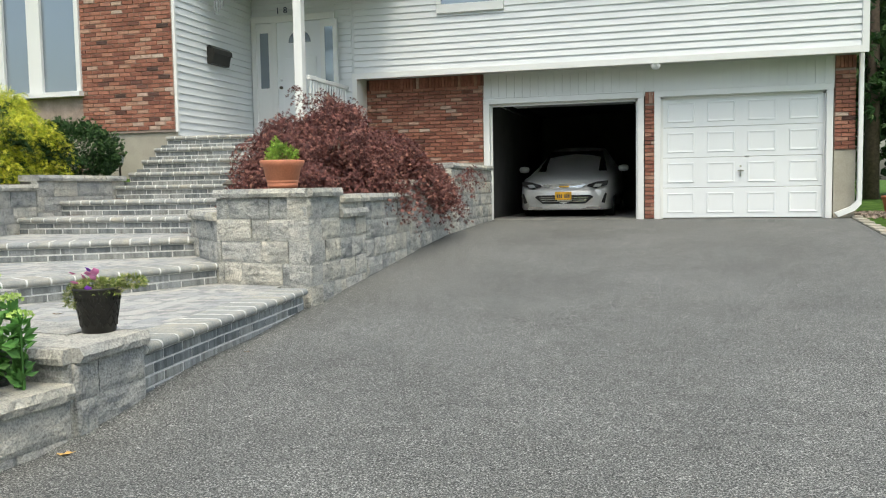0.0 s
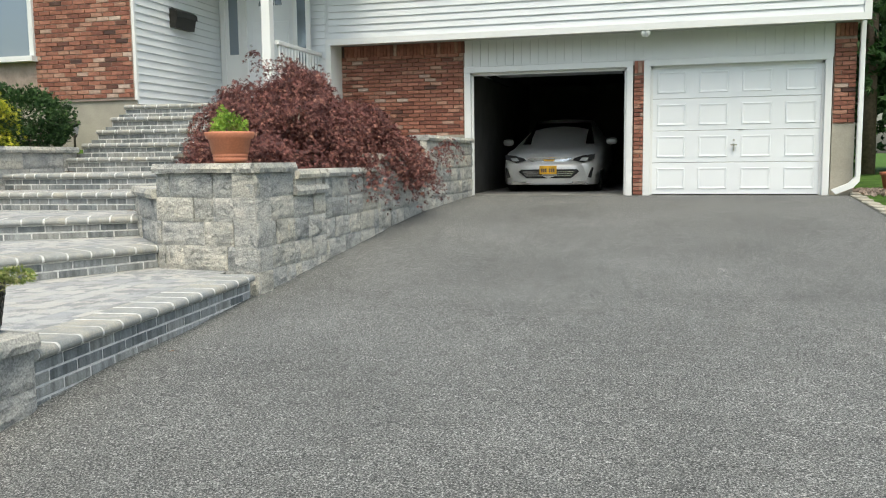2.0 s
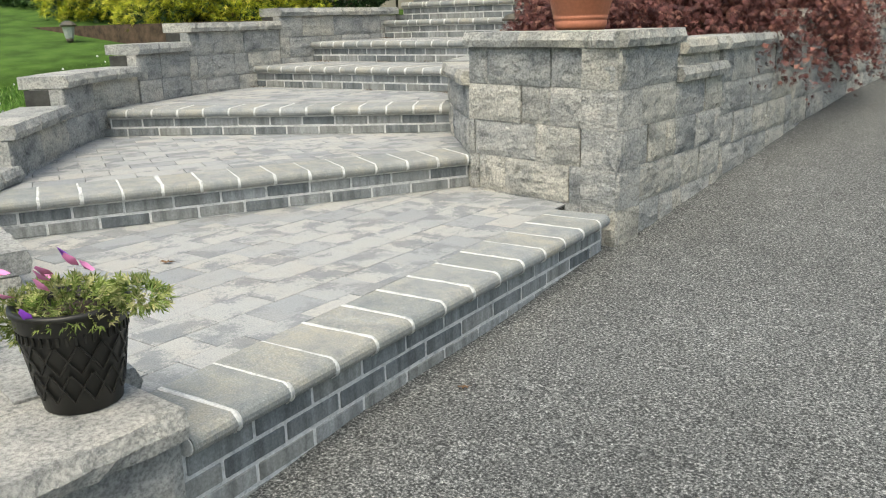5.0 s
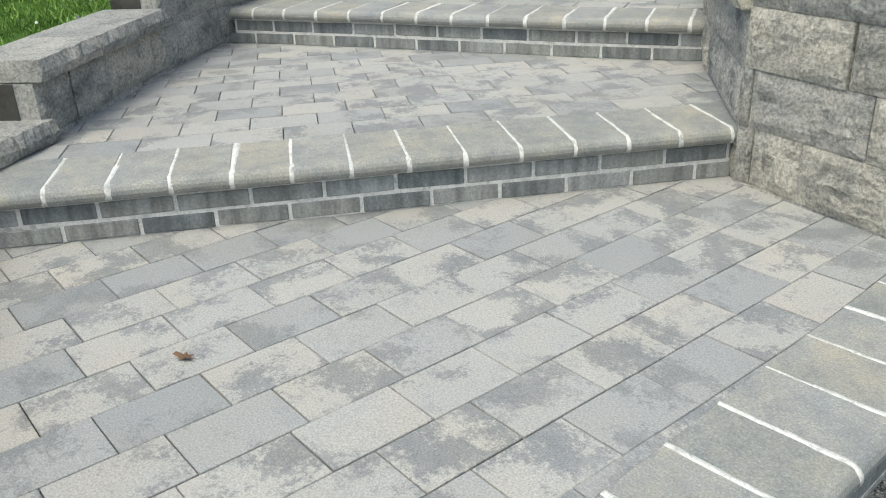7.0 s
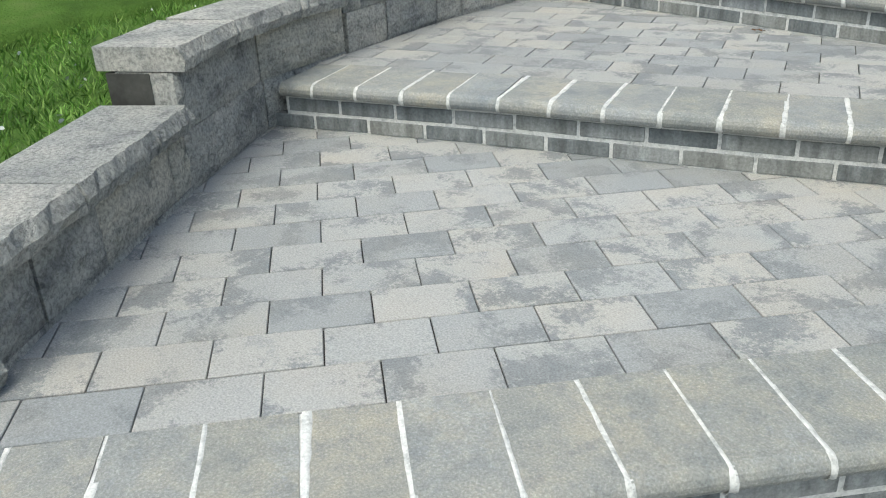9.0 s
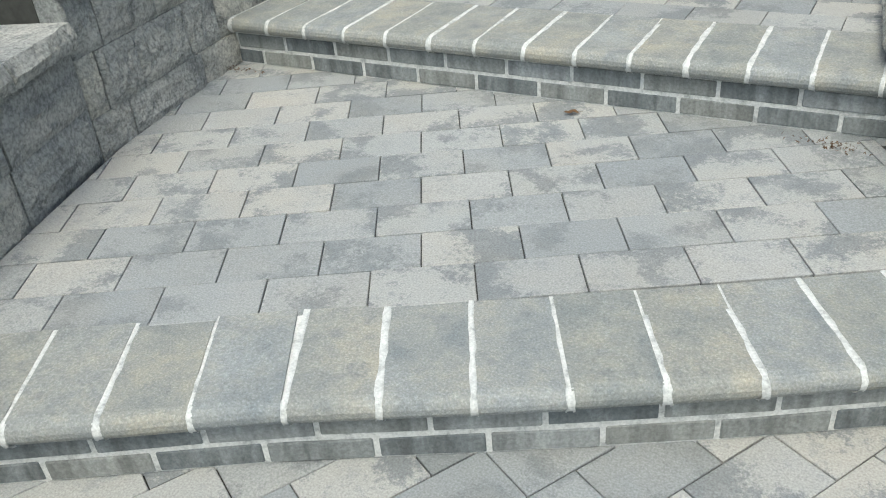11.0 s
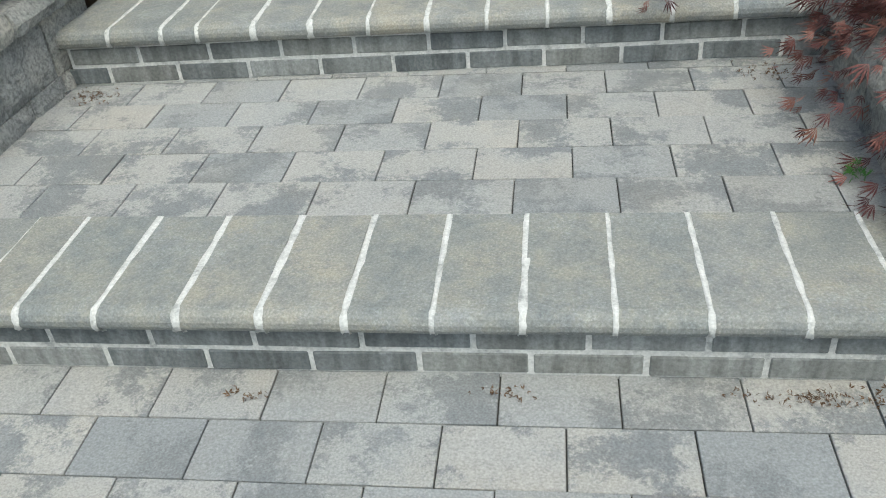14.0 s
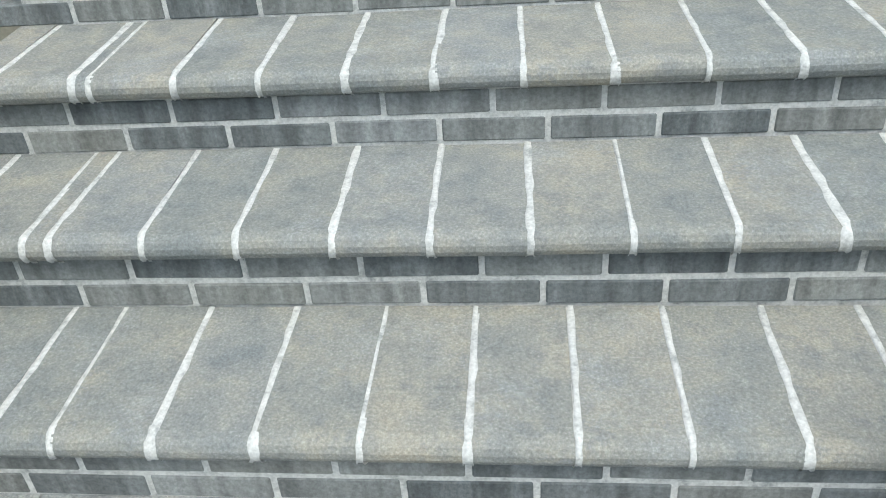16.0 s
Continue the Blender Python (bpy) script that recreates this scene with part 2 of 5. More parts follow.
glass.color((0.26, 0.30, 0.34))
glass.b.inputs["Metallic"].default_value = 0.6
GLASS = glass.m
CARGLASS = simple("car_glass", (0.012, 0.014, 0.015), 0.15, 0, 2, 0.1)
CURTAIN = simple("pale_curtain", (0.42, 0.44, 0.46), 0.8, 0, 3, 0.1)


# ---- helpers ----
def chain(ob):
    m = ob.matrix_basis.copy()
    while ob.parent:
        ob = ob.parent
        m = ob.matrix_basis @ m
    return m


def thing(name, at=(0, 0, 0), label="", category="", group="", kind=""):
    ob = new(name)
    ob.matrix_basis = Matrix.Translation(at)
    return tagged(ob, label, category, group, kind)


def attach(name, data, parent=None, m=None, label=""):
    """Link mesh data as a part of parent, standing at the world pose m."""
    ob = new(name, data)
    m = m if m is not None else Matrix()
    if parent is not None:
        ob.parent = parent
        ob.matrix_basis = chain(parent).inverted() @ m
    else:
        ob.matrix_basis = m
    return tagged(ob, label)


def mesh_of(bm, name, mat, smooth=False):
    me = bpy.data.meshes.new(name)
    bmesh.ops.recalc_face_normals(bm, faces=bm.faces[:])
    if smooth:
        for f in bm.faces:
            f.smooth = True
    bm.to_mesh(me)
    bm.free()
    me.materials.append(mat)
    return me


def part(name, bm, mat, parent=None, label="", smooth=False, m=None):
    return attach(name, mesh_of(bm, name, mat, smooth), parent, m, label)


def box(bm, x0, x1, y0, y1, z0, z1, bevel=0.0):
    r = bmesh.ops.create_cube(bm, size=1, matrix=Matrix.Translation(((x0 + x1) / 2, (y0 + y1) / 2, (z0 + z1) / 2)) @ Matrix.Diagonal((x1 - x0, y1 - y0, z1 - z0, 1)))
    if bevel:
        es = {e for v in r["verts"] for e in v.link_edges}
        bmesh.ops.bevel(bm, geom=list(es), offset=bevel, segments=1, affect="EDGES")
    return bm


def boxed(name, x0, x1, y0, y1, z0, z1, mat, parent=None, bevel=0.0, label=""):
    return part(name, box(bmesh.new(), x0, x1, y0, y1, z0, z1, bevel), mat, parent, label)


def lathe(profile, segs=28, centre=(0, 0)):
    bm = bmesh.new()
    rings = []
    for r, z in profile:
        rings.append([bm.verts.new((centre[0] + r * math.cos(2 * math.pi * i / segs), centre[1] + r * math.sin(2 * math.pi * i / segs), z)) for i in range(segs)])
    for a, b in zip(rings, rings[1:]):
        for i in range(segs):
            bm.faces.new((a[i], a[(i + 1) % segs], b[(i + 1) % segs], b[i]))
    bm.faces.new(rings[0][::-1])
    bm.faces.new(rings[-1])
    return bm


def sweep(points, profile, closed_ends=True):
    """A profile of (outward, height) carried along a plan path; outward is to the right of the way."""
    bm = bmesh.new()
    rings = []
    n = len(points)
    for i, p in enumerate(points):
        a, b = Vector(points[max(i - 1, 0)]), Vector(points[min(i + 1, n - 1)])
        t = (b - a).normalized()
        o = Vector((t.y, -t.x))
        rings.append([bm.verts.new((p[0] + o.x * u, p[1] + o.y * u, h)) for u, h in profile])
    k = len(profile)
    for a, b in zip(rings, rings[1:]):
        for i in range(k):
            bm.faces.new((a[i], a[(i + 1) % k], b[(i + 1) % k], b[i]))
    if closed_ends:
        bm.faces.new(rings[0][::-1])
        bm.faces.new(rings[-1])
    return bm


def prism(bm, poly, z0, z1):
    lo = [bm.verts.new((x, y, z0)) for x, y in poly]
    hi = [bm.verts.new((x, y, z1)) for x, y in poly]
    k = len(poly)
    bm.faces.new(hi)
    bm.faces.new(lo[::-1])
    for i in range(k):
        bm.faces.new((lo[i], lo[(i + 1) % k], hi[(i + 1) % k], hi[i]))
    return bm


def along(points, step, start=0.0, end=None):
    """Middles and directions of pieces of one length laid along a plan path."""
    pts = [Vector(p) for p in points]
    cum = [0.0]
    for a, b in zip(pts, pts[1:]):
        cum.append(cum[-1] + (b - a).length)
    end = cum[-1] if end is None else end

    def where(s):
        for i in range(len(pts) - 1):
            if s <= cum[i + 1] or i == len(pts) - 2:
                return pts[i].lerp(pts[i + 1], (s - cum[i]) / (cum[i + 1] - cum[i]))
    out, s = [], start
    while s + 1e-6 < end:
        e = min(s + step, end)
        a, b = where(s), where(e)
        out.append(((a + b) / 2, (b - a).normalized(), (b - a).length))
        s = e
    return out


def placed(mid, t, z):
    return Matrix.Translation((mid.x, mid.y, z)) @ Matrix.Rotation(math.atan2(t.y, t.x), 4, "Z")


# ---- ground, drive ----
def drive_z(y):
    return float(np.interp(y, [-30, 0, 4.35, 9.03, 14.40, 14.46, 40], [-2.2, -0.46, -0.27, -0.055, 0.245, 0.25, 0.25]))


def edge_z(x, y):
    side = float(np.interp(y, [1.5, 2.9, 3.7, 4.3, 5.2, 6.3, 7.2, 8.8, 9.3, 11, 13.2, 14.4], [-0.43, -0.40, -0.285, -0.24, -0.235, -0.18, -0.09, 0.02, 0.08, 0.19, 0.24, 0.25]))
    f = min(max(1 - (x + 1.85) / 1.3, 0), 1) if y > 1.5 else 0
    return drive_z(y) + (side - drive_z(y)) * f


def lawn_z(x, y):
    return 0.30 + 0.085 * (min(max(y, -6), 14) - 4.0) + (0.10 * min(max(-6 - x, 0), 10))


def sheet(name, xs, ys, height, mat, kind="structure", label="", thick=0.0):
    vs = [(x, y, height(x, y)) for y in ys for x in xs]
    k = len(xs)
    fs = [(j * k + i, j * k + i + 1, (j + 1) * k + i + 1, (j + 1) * k + i) for j in range(len(ys) - 1) for i in range(k - 1)]
    me = bpy.data.meshes.new(name)
    me.from_pydata(vs, [], fs)
    me.materials.append(mat)
    for p in me.polygons:
        p.use_smooth = True
    return tagged(new(name, me), label, "", "", kind)


def ground_h(x, y):
    z = drive_z(y) - 0.12
    if x < -6.9:
        z = lawn_z(x, y)
        if y < 3.0:
            z = min(z, lawn_z(x, 3.0)) - 0.04 * (3.0 - max(y, -6))
    elif x < -1.95 and y > 2.6:
        z = drive_z(y) - 0.3
    if x > 4.0:
        z = drive_z(min(y, 16)) - 0.03 + 0.02 * (x - 4) * (1 if y < 60 else 0.2)
    return z


gx = [-400, -120, -60, -30, -20, -14, -10, -8, -6.92, -6.85, -5, -3, -1.98, -1.9, 0, 2, 3.9, 4.02, 4.6, 6, 9, 14, 24, 50, 120, 400]
gy = [-300, -60, -30, -12, -6, -2, 0, 1, 2, 2.58, 2.62, 4, 6, 8, 10, 12, 14.4, 15, 16, 20, 30, 60, 120, 400]
sheet("ground", gx, gy, ground_h, GRASSGROUND, label="green lawn and ground around the house")
drive_ys = [-30, -12, -6, -3, 0, 1, 2, 2.9, 3.7, 4.35, 5.2, 6.3, 7.2, 8, 9.03, 10, 11, 12, 13.2, 14.40]


def drive_sheet():
    bm = bmesh.new()
    rows = []
    for y in drive_ys:
        left = -2.05 if y > 2 else -2.05 - 0.25 * (2 - y)
        right = 3.72 + 0.02 * max(0, y - 9)
        rows.append([bm.verts.new((left + (right - left) * i / 12, y, edge_z(left + (right - left) * i / 12, y))) for i in range(13)])
    for a, b in zip(rows, rows[1:]):
        for i in range(12):
            bm.faces.new((a[i], a[i + 1], b[i + 1], b[i]))
    return tagged(part("road", bm, ASPHALT, smooth=True), "grey asphalt driveway sloping up to the garage", "", "", "structure")


drive_sheet()


def drive_edging():
    kerb = thing("kerb", (3.85, 8, drive_z(8)), "pale stone edging along the asphalt driveway", "", "", "structure")
    rng = random.Random(4)
    y = 1.0
    while y < 15.4:
        l = rng.uniform(0.32, 0.5)
        x = 3.74 + 0.02 * max(0, y - 9)
        z = drive_z(y + l / 2)
        boxed("edging_stone", x, x + 0.17 + rng.uniform(-0.01, 0.01), y, y + l - 0.012, z - 0.08, z + 0.02 + rng.uniform(0, 0.01), FOUNDATION, kerb, 0.008)
        y += l


drive_edging()


# ---- step fronts ----
N1 = [(-1.72, 3.72), (-1.79, 4.5), (-1.86, 5.4), (-1.93, 6.31)]
N2 = [(-4.12, 4.25), (-3.95, 4.57), (-3.72, 5.02), (-3.54, 5.36), (-3.36, 5.71), (-3.19, 6.04), (-2.862, 6.667)]
N3 = [(-5.70, 5.98), (-5.587, 6.05), (-4.963, 6.445), (-4.473, 6.72), (-4.153, 6.91), (-3.837, 7.11), (-3.57, 7.28)]
N4 = [(-6.42, 7.94), (-4.06, 8.045)]
N5 = [(-6.48, 8.75), (-4.12, 8.825)]
UPPER = [[(-6.50, 9.885 + 0.325 * i), (-3.55, 10.045 + 0.345 * i)] for i in range(5)]


def coping_mesh(length, back=0.295):
    prof = [(-back, -0.058), (-back, 0.0)]
    for i in range(8):
        a = radians(90 - i * 180 / 7)
        prof.append((-0.03 + 0.03 * math.cos(a), -0.029 + 0.029 * math.sin(a)))
    bm = sweep([(-length / 2, 0), (length / 2, 0)], prof)
    return mesh_of(bm, "coping_stone", COPING)


COPING_MESHES = {}


def joint_mesh(back, seed):
    """A hand-struck mortar joint over the bullnose: uneven in width, a little proud."""
    rng = random.Random(seed)
    line = [(-back + back * 0.9 * i / 9, 0.0008) for i in range(9)]
    for i in range(8):
        a = radians(90 - i * 160 / 7)
        line.append((-0.030 + 0.0312 * math.cos(a), -0.029 + 0.0302 * math.sin(a)))
    bm = bmesh.new()
    prev, drift = None, 0.0
    for u, h in line:
        drift = 0.7 * drift + rng.uniform(-0.0012, 0.0012)
        w = 0.0072 + rng.uniform(-0.0014, 0.0026)
        row = [bm.verts.new((drift - w, -u, h - 0.004)), bm.verts.new((drift - w * 0.8, -u, h)), bm.verts.new((drift + w * 0.8, -u, h)), bm.verts.new((drift + w, -u, h - 0.004))]
        if prev:
            for i in range(3):
                bm.faces.new((prev[i], prev[i + 1], row[i + 1], row[i]))
        prev = row
    return mesh_of(bm, "mortar_joint", MORTAR, True)


def coping_set(back):
    if back not in COPING_MESHES:
        COPING_MESHES[back] = (coping_mesh(0.172, back), [joint_mesh(back, 30 + k) for k in range(6)])
    return COPING_MESHES[back]


RISER_BRICK = mesh_of(box(bmesh.new(), -0.111, 0.111, 0.0, 0.05, 0, 0.053, 0.003), "riser_brick", RISER)


def offset_path(points, d):
    out, n = [], len(points)
    for i, p in enumerate(points):
        a, b = Vector(points[max(i - 1, 0)]), Vector(points[min(i + 1, n - 1)])
        t = (b - a).normalized()
        out.append((p[0] + t.y * d, p[1] - t.x * d))
    return out


def point_at(points, s):
    m, t, _ = along(points, 0.002, s, s + 0.002)[0]
    return m, t


def step(points, top, courses=2, label="bullnose stone step with white mortar joints and a slate-grey brick riser", rng=random.Random(8), start=0.15, pitch=0.186, first=(), back=0.325):
    """start: the first joint of the regular stones, pitch apart; first: joints of odd stones before it."""
    mid = points[len(points) // 2]
    st = thing("stone_step", (mid[0], mid[1], top - 0.19 if courses == 2 else top - 0.33), label, "step", "front steps")
    bull = [(-back, -0.056), (-back, -0.004)]
    for i in range(8):
        a = radians(90 - i * 180 / 7)
        bull.append((-0.0335 + 0.0295 * math.cos(a), -0.031 + 0.0275 * math.sin(a)))
    part("mortar_bed", sweep(points, [(u, top + h) for u, h in bull]), MORTAR, st, "pale mortar joints")
    total = sum((Vector(q) - Vector(p)).length for p, q in zip(points, points[1:]))
    joints = list(first)
    s = start
    while not first and s > pitch:
        s -= pitch
    while s < total - 0.04:
        joints.append(s)
        s += pitch
    stone, seams = coping_set(back)
    ends = [0.0, *joints, total]
    for a, b in zip(ends, ends[1:]):
        if b - a < 0.02:
            continue
        m, t, l = along(points, b - a, a, b)[0]
        jig = placed(m, t, top + rng.uniform(-0.0015, 0.0015)) @ Matrix.Rotation(radians(rng.uniform(-0.5, 0.5)), 4, "Z") @ Matrix.Rotation(radians(rng.uniform(-0.3, 0.3)), 4, "X") @ Matrix.Diagonal(((l - 0.0085) / 0.172, 1, 1, 1))
        attach("coping_stone", stone, st, jig)
    for s in joints:
        m, t = point_at(points, s)
        attach("mortar_joint", rng.choice(seams), st, placed(m, t, top) @ Matrix.Rotation(radians(rng.uniform(-0.8, 0.8)), 4, "Z") @ Matrix.Diagonal((rng.uniform(0.85, 1.25), 1, 1, 1)))
    face = offset_path(points, -0.042)
    low = top - 0.06 - 0.066 * courses
    part("riser_mortar", sweep(face, [(-0.20, low - 0.02), (-0.20, top - 0.057), (-0.0040, top - 0.057), (-0.0040, low - 0.02)]), MORTAR, st, "pale mortar joints")
    for c in range(courses):
        z = top - 0.068 - 0.066 * c - 0.053
        for m, t, l in along(face, 0.234, -0.117 * (c % 2) + 0.005):
            if l < 0.06:
                continue
            attach("riser_brick", RISER_BRICK, st, placed(m, t, z + rng.uniform(-0.0015, 0.0015)) @ Matrix.Translation((0, rng.uniform(-0.001, 0.0015), 0)) @ Matrix.Rotation(radians(rng.uniform(-0.5, 0.5)), 4, "Z") @ Matrix.Rotation(radians(rng.uniform(-0.5, 0.5)), 4, "Y") @ Matrix.Diagonal(((l - 0.012) / 0.222, 1, 1, 1)))
    return st


# ---- split-face block walls ----
def block_variant(seed):
    """A block 1 long, with a rough split face towards -y, in its own unit length."""
    rng = random.Random(seed)
    bm = bmesh.new()
    cols, rows = 11, 6
    ridge = [[rng.uniform(-1, 1) for _ in range(5)] for _ in range(5)]

    def low(i, j):
        x, y = i / cols * 3.0, j / rows * 3.99
        a, b = int(x), int(y)
        fx, fy = x - a, y - b
        top = ridge[b][a] * (1 - fx) + ridge[b][a + 1] * fx
        return (top * (1 - fy) + (ridge[b + 1][a] * (1 - fx) + ridge[b + 1][a + 1] * fx) * fy)
    grid = []
    for j in range(rows + 1):
        row = []
        for i in range(cols + 1):
            edge = i in (0, cols) or j in (0, rows)
            d = 0.003 if edge else -0.007 + 0.006 * low(i, j) + rng.uniform(-0.005, 0.005)
            row.append(bm.verts.new((i / cols - 0.5 + (0 if i in (0, cols) else rng.uniform(-0.02, 0.02)), d, j / rows * 0.193 + (0 if j in (0, rows) else rng.uniform(-0.006, 0.006)))))
        grid.append(row)
    for j in range(rows):
        for i in range(cols):
            q = (grid[j][i], grid[j][i + 1], grid[j + 1][i + 1], grid[j + 1][i])
            k = rng.randint(0, 1)
            bm.faces.new((q[k], q[k + 1], q[k + 2]))
            bm.faces.new((q[k], q[k + 2], q[(k + 3) % 4]))
    back = [bm.verts.new(c) for c in ((-0.5, 0.2, 0), (0.5, 0.2, 0), (0.5, 0.2, 0.193), (-0.5, 0.2, 0.193))]
    bm.faces.new((back[1], back[0], back[3], back[2]))
    bm.faces.new([*grid[rows], back[2], back[3]])
    bm.faces.new([*grid[0][::-1], back[0], back[1]])
    bm.faces.new([*[grid[j][0] for j in range(rows, -1, -1)], back[0], back[3]])
    bm.faces.new([*[grid[j][cols] for j in range(rows + 1)], back[2], back[1]])
    return mesh_of(bm, "wall_block", BLOCK)


def cap_variant(seed):
    rng = random.Random(seed)
    bm = bmesh.new()
    cols = 12
    lo = [bm.verts.new((i / cols - 0.5, -0.035 + rng.uniform(-0.008, 0.006), 0)) for i in range(cols + 1)]
    mi = [bm.verts.new((i / cols - 0.5, -0.045 + rng.uniform(-0.01, 0.004), 0.035)) for i in range(cols + 1)]
    hi = [bm.verts.new((i / cols - 0.5, -0.030 + rng.uniform(-0.006, 0.008), 0.076)) for i in range(cols + 1)]
    for a, b in ((lo, mi), (mi, hi)):
        for i in range(cols):
            bm.faces.new((a[i], a[i + 1], b[i + 1], b[i]))
    b0 = [bm.verts.new((x, 0.26, z)) for x, z in ((-0.5, 0), (0.5, 0), (0.5, 0.076), (-0.5, 0.076))]
    bm.faces.new([*hi, b0[2], b0[3]])
    bm.faces.new([*lo[::-1], b0[0], b0[1]])
    bm.faces.new((b0[1], b0[0], b0[3], b0[2]))
    bm.faces.new((lo[0], mi[0], hi[0], b0[3], b0[0]))
    bm.faces.new((hi[-1], mi[-1], lo[-1], b0[1], b0[2]))
    return mesh_of(bm, "cap_stone", BLOCK)


BLOCKS = [block_variant(s) for s in range(9)]
CAPS = [cap_variant(s + 50) for s in range(5)]


def block_wall(label, points, top, bottom, seed, cap=True, extra=0.0):
    """Courses of blocks hung below a cap, the cap's top at the height top. The face is to the right of the way."""
    rng = random.Random(seed)
    corner = [i for i in range(1, len(points) - 1) if (Vector(points[i]) - Vector(points[i - 1])).angle(Vector(points[i + 1]) - Vector(points[i])) > 0.6]
    cuts = [0, *corner, len(points) - 1]
    runs = [points[a:b + 1] for a, b in zip(cuts, cuts[1:])]
    mid = points[len(points) // 2]
    w = thing("retaining_wall", (mid[0], mid[1], bottom), label, "retaining wall", "block retaining walls")
    for run in runs:
        z = top - (0.076 if cap else 0)
        total = sum((Vector(q) - Vector(p)).length for p, q in zip(run, run[1:]))
        s = 0.0
        while cap and s < total - 0.02:
            l = rng.uniform(0.4, 0.5)
            if total - s - l < 0.15:
                l = total - s
            for m, t, ln in along(run, l, s, min(s + l, total)):
                attach("cap_stone", rng.choice(CAPS), w, placed(m, t, z + 0.001 + rng.uniform(0, 0.002)) @ Matrix.Diagonal(((ln + extra - 0.005), 1, 1, 1)))
            s += l
        while z > bottom + 0.02:
            z -= 0.195
            s = -rng.uniform(0.05, 0.3)
            while s < total - 0.02:
                l = rng.choice((0.45, 0.45, 0.3, 0.2))
                a, b = max(s, 0), min(s + l, total)
                if total - b < 0.1:
                    b = total
                    l = total - s
                if b - a > 0.04:
                    for m, t, ln in along(run, b - a, a, b):
                        attach("wall_block", rng.choice(BLOCKS), w, placed(m, t, z) @ Matrix.Translation((0, rng.uniform(-0.005, 0.004), 0)) @ Matrix.Diagonal(((ln - 0.006), 1, 1, 1)))
                s += l
    core = offset_path(points, -0.08)
    # dark core seen between blocks: joint shade given as colour
    part("wall_core", sweep(core, [(-0.15, bottom - 0.1), (-0.15, top - 0.08), (0, top - 0.08), (0, bottom - 0.1)]), SAND_SHADE, w, "shadowed joints")
    return w


WL = "grey split-face concrete block retaining wall with a thick cap beside the "
# right of the stairs and along the drive
block_wall(WL + "steps, tall corner pier", [(-2.93, 6.54), (-2.2, 6.41), (-1.93, 6.36), (-1.91, 7.02)], 0.865, -0.25, 1)
block_wall(WL + "second landing, curved low tier", [(-3.74, 7.42), (-3.42, 7.05), (-3.12, 6.74), (-2.93, 6.54)], 0.655, -0.02, 3)
block_wall(WL + "driveway, one low tier by the pier", [(-1.92, 7.02), (-1.93, 7.75)], 0.66, -0.2, 4)
block_wall(WL + "driveway under the maple", [(-1.93, 7.75), (-1.95, 9.3)], 0.80, -0.15, 5)
block_wall(WL + "driveway, short return", [(-2.2, 7.16), (-1.96, 7.16), (-1.955, 7.76)], 0.80, 0.6, 6)
block_wall(WL + "driveway under hanging maple branches", [(-1.95, 9.3), (-1.97, 11.3)], 0.95, -0.05, 7)
block_wall(WL + "driveway near the garage", [(-1.97, 11.3), (-2.0, 14.2)], 1.20, 0.05, 8)
block_wall(WL + "steps, flank below the maple", [(-4.19, 9.05), (-4.08, 8.1), (-3.74, 7.42)], 0.66, 0.36, 9)
block_wall(WL + "upper steps below the maple", [(-4.12, 12.0), (-4.17, 9.0)], 0.98, 0.7, 10)
# left of the stairs
LEFT = [(-2.0, 3.62), (-2.7, 3.8), (-4.05, 4.22), (-4.55, 4.72), (-5.3, 5.46), (-5.78, 5.98), (-5.95, 6.43), (-6.25, 7.13), (-6.44, 8.0), (-6.50, 8.7), (-6.52, 10.15)]


def reverse(p):
    return [tuple(q) for q in p]


block_wall(WL + "lowest landing", [(-2.75, 3.86), (-4.10, 4.24), (-4.50, 4.72)], 0.27, -0.05, 11)
block_wall(WL + "second landing and lawn, low tier", [(-4.48, 4.70), (-5.30, 5.46)], 0.48, 0.1, 12)
block_wall(WL + "second landing and lawn, second tier", [(-5.30, 5.46), (-5.78, 5.98), (-5.95, 6.43)], 0.66, 0.15, 13)
block_wall(WL + "third landing and lawn, third tier", [(-5.95, 6.43), (-6.25, 7.13)], 0.82, 0.34, 14)
block_wall(WL + "third landing and golden shrub, fourth tier", [(-6.25, 7.13), (-6.44, 8.0), (-6.47, 8.35)], 0.97, 0.34, 15)
block_wall(WL + "upper steps and dark shrub, top tier", [(-6.47, 8.35), (-6.52, 10.15)], 1.09, 0.5, 16)
block_wall(WL + "lowest landing, pot stands on it", [(-1.74, 3.14), (-1.73, 3.70)], 0.088, -0.4, 17)
block_wall(WL + "lowest landing, return towards the sedum bed", [(-2.75, 3.10), (-1.76, 3.12)], 0.086, -0.3, 18)
block_wall(WL + "lowest landing, back row", [(-2.02, 3.74), (-2.78, 3.88)], 0.087, -0.1, 21)
block_wall(WL + "driveway, lowest tier by the sedum", [(-2.3, 0.6), (-1.95, 1.7), (-1.76, 3.12)], -0.085, -0.62, 19)

# ---- landings ----
def clip(poly, region):
    for i in range(len(region)):
        a, b = region[i], region[(i + 1) % len(region)]
        out = []
        side = [(b[0] - a[0]) * (p[1] - a[1]) - (b[1] - a[1]) * (p[0] - a[0]) for p in poly]
        for j, p in enumerate(poly):
            q, sp, sq = poly[(j + 1) % len(poly)], side[j], side[(j + 1) % len(poly)]
            if sp >= 0:
                out.append(p)
            if (sp >= 0) != (sq >= 0):
                f = sp / (sp - sq)
                out.append((p[0] + f * (q[0] - p[0]), p[1] + f * (q[1] - p[1])))
        poly = out
        if len(poly) < 3:
            return []
    return poly


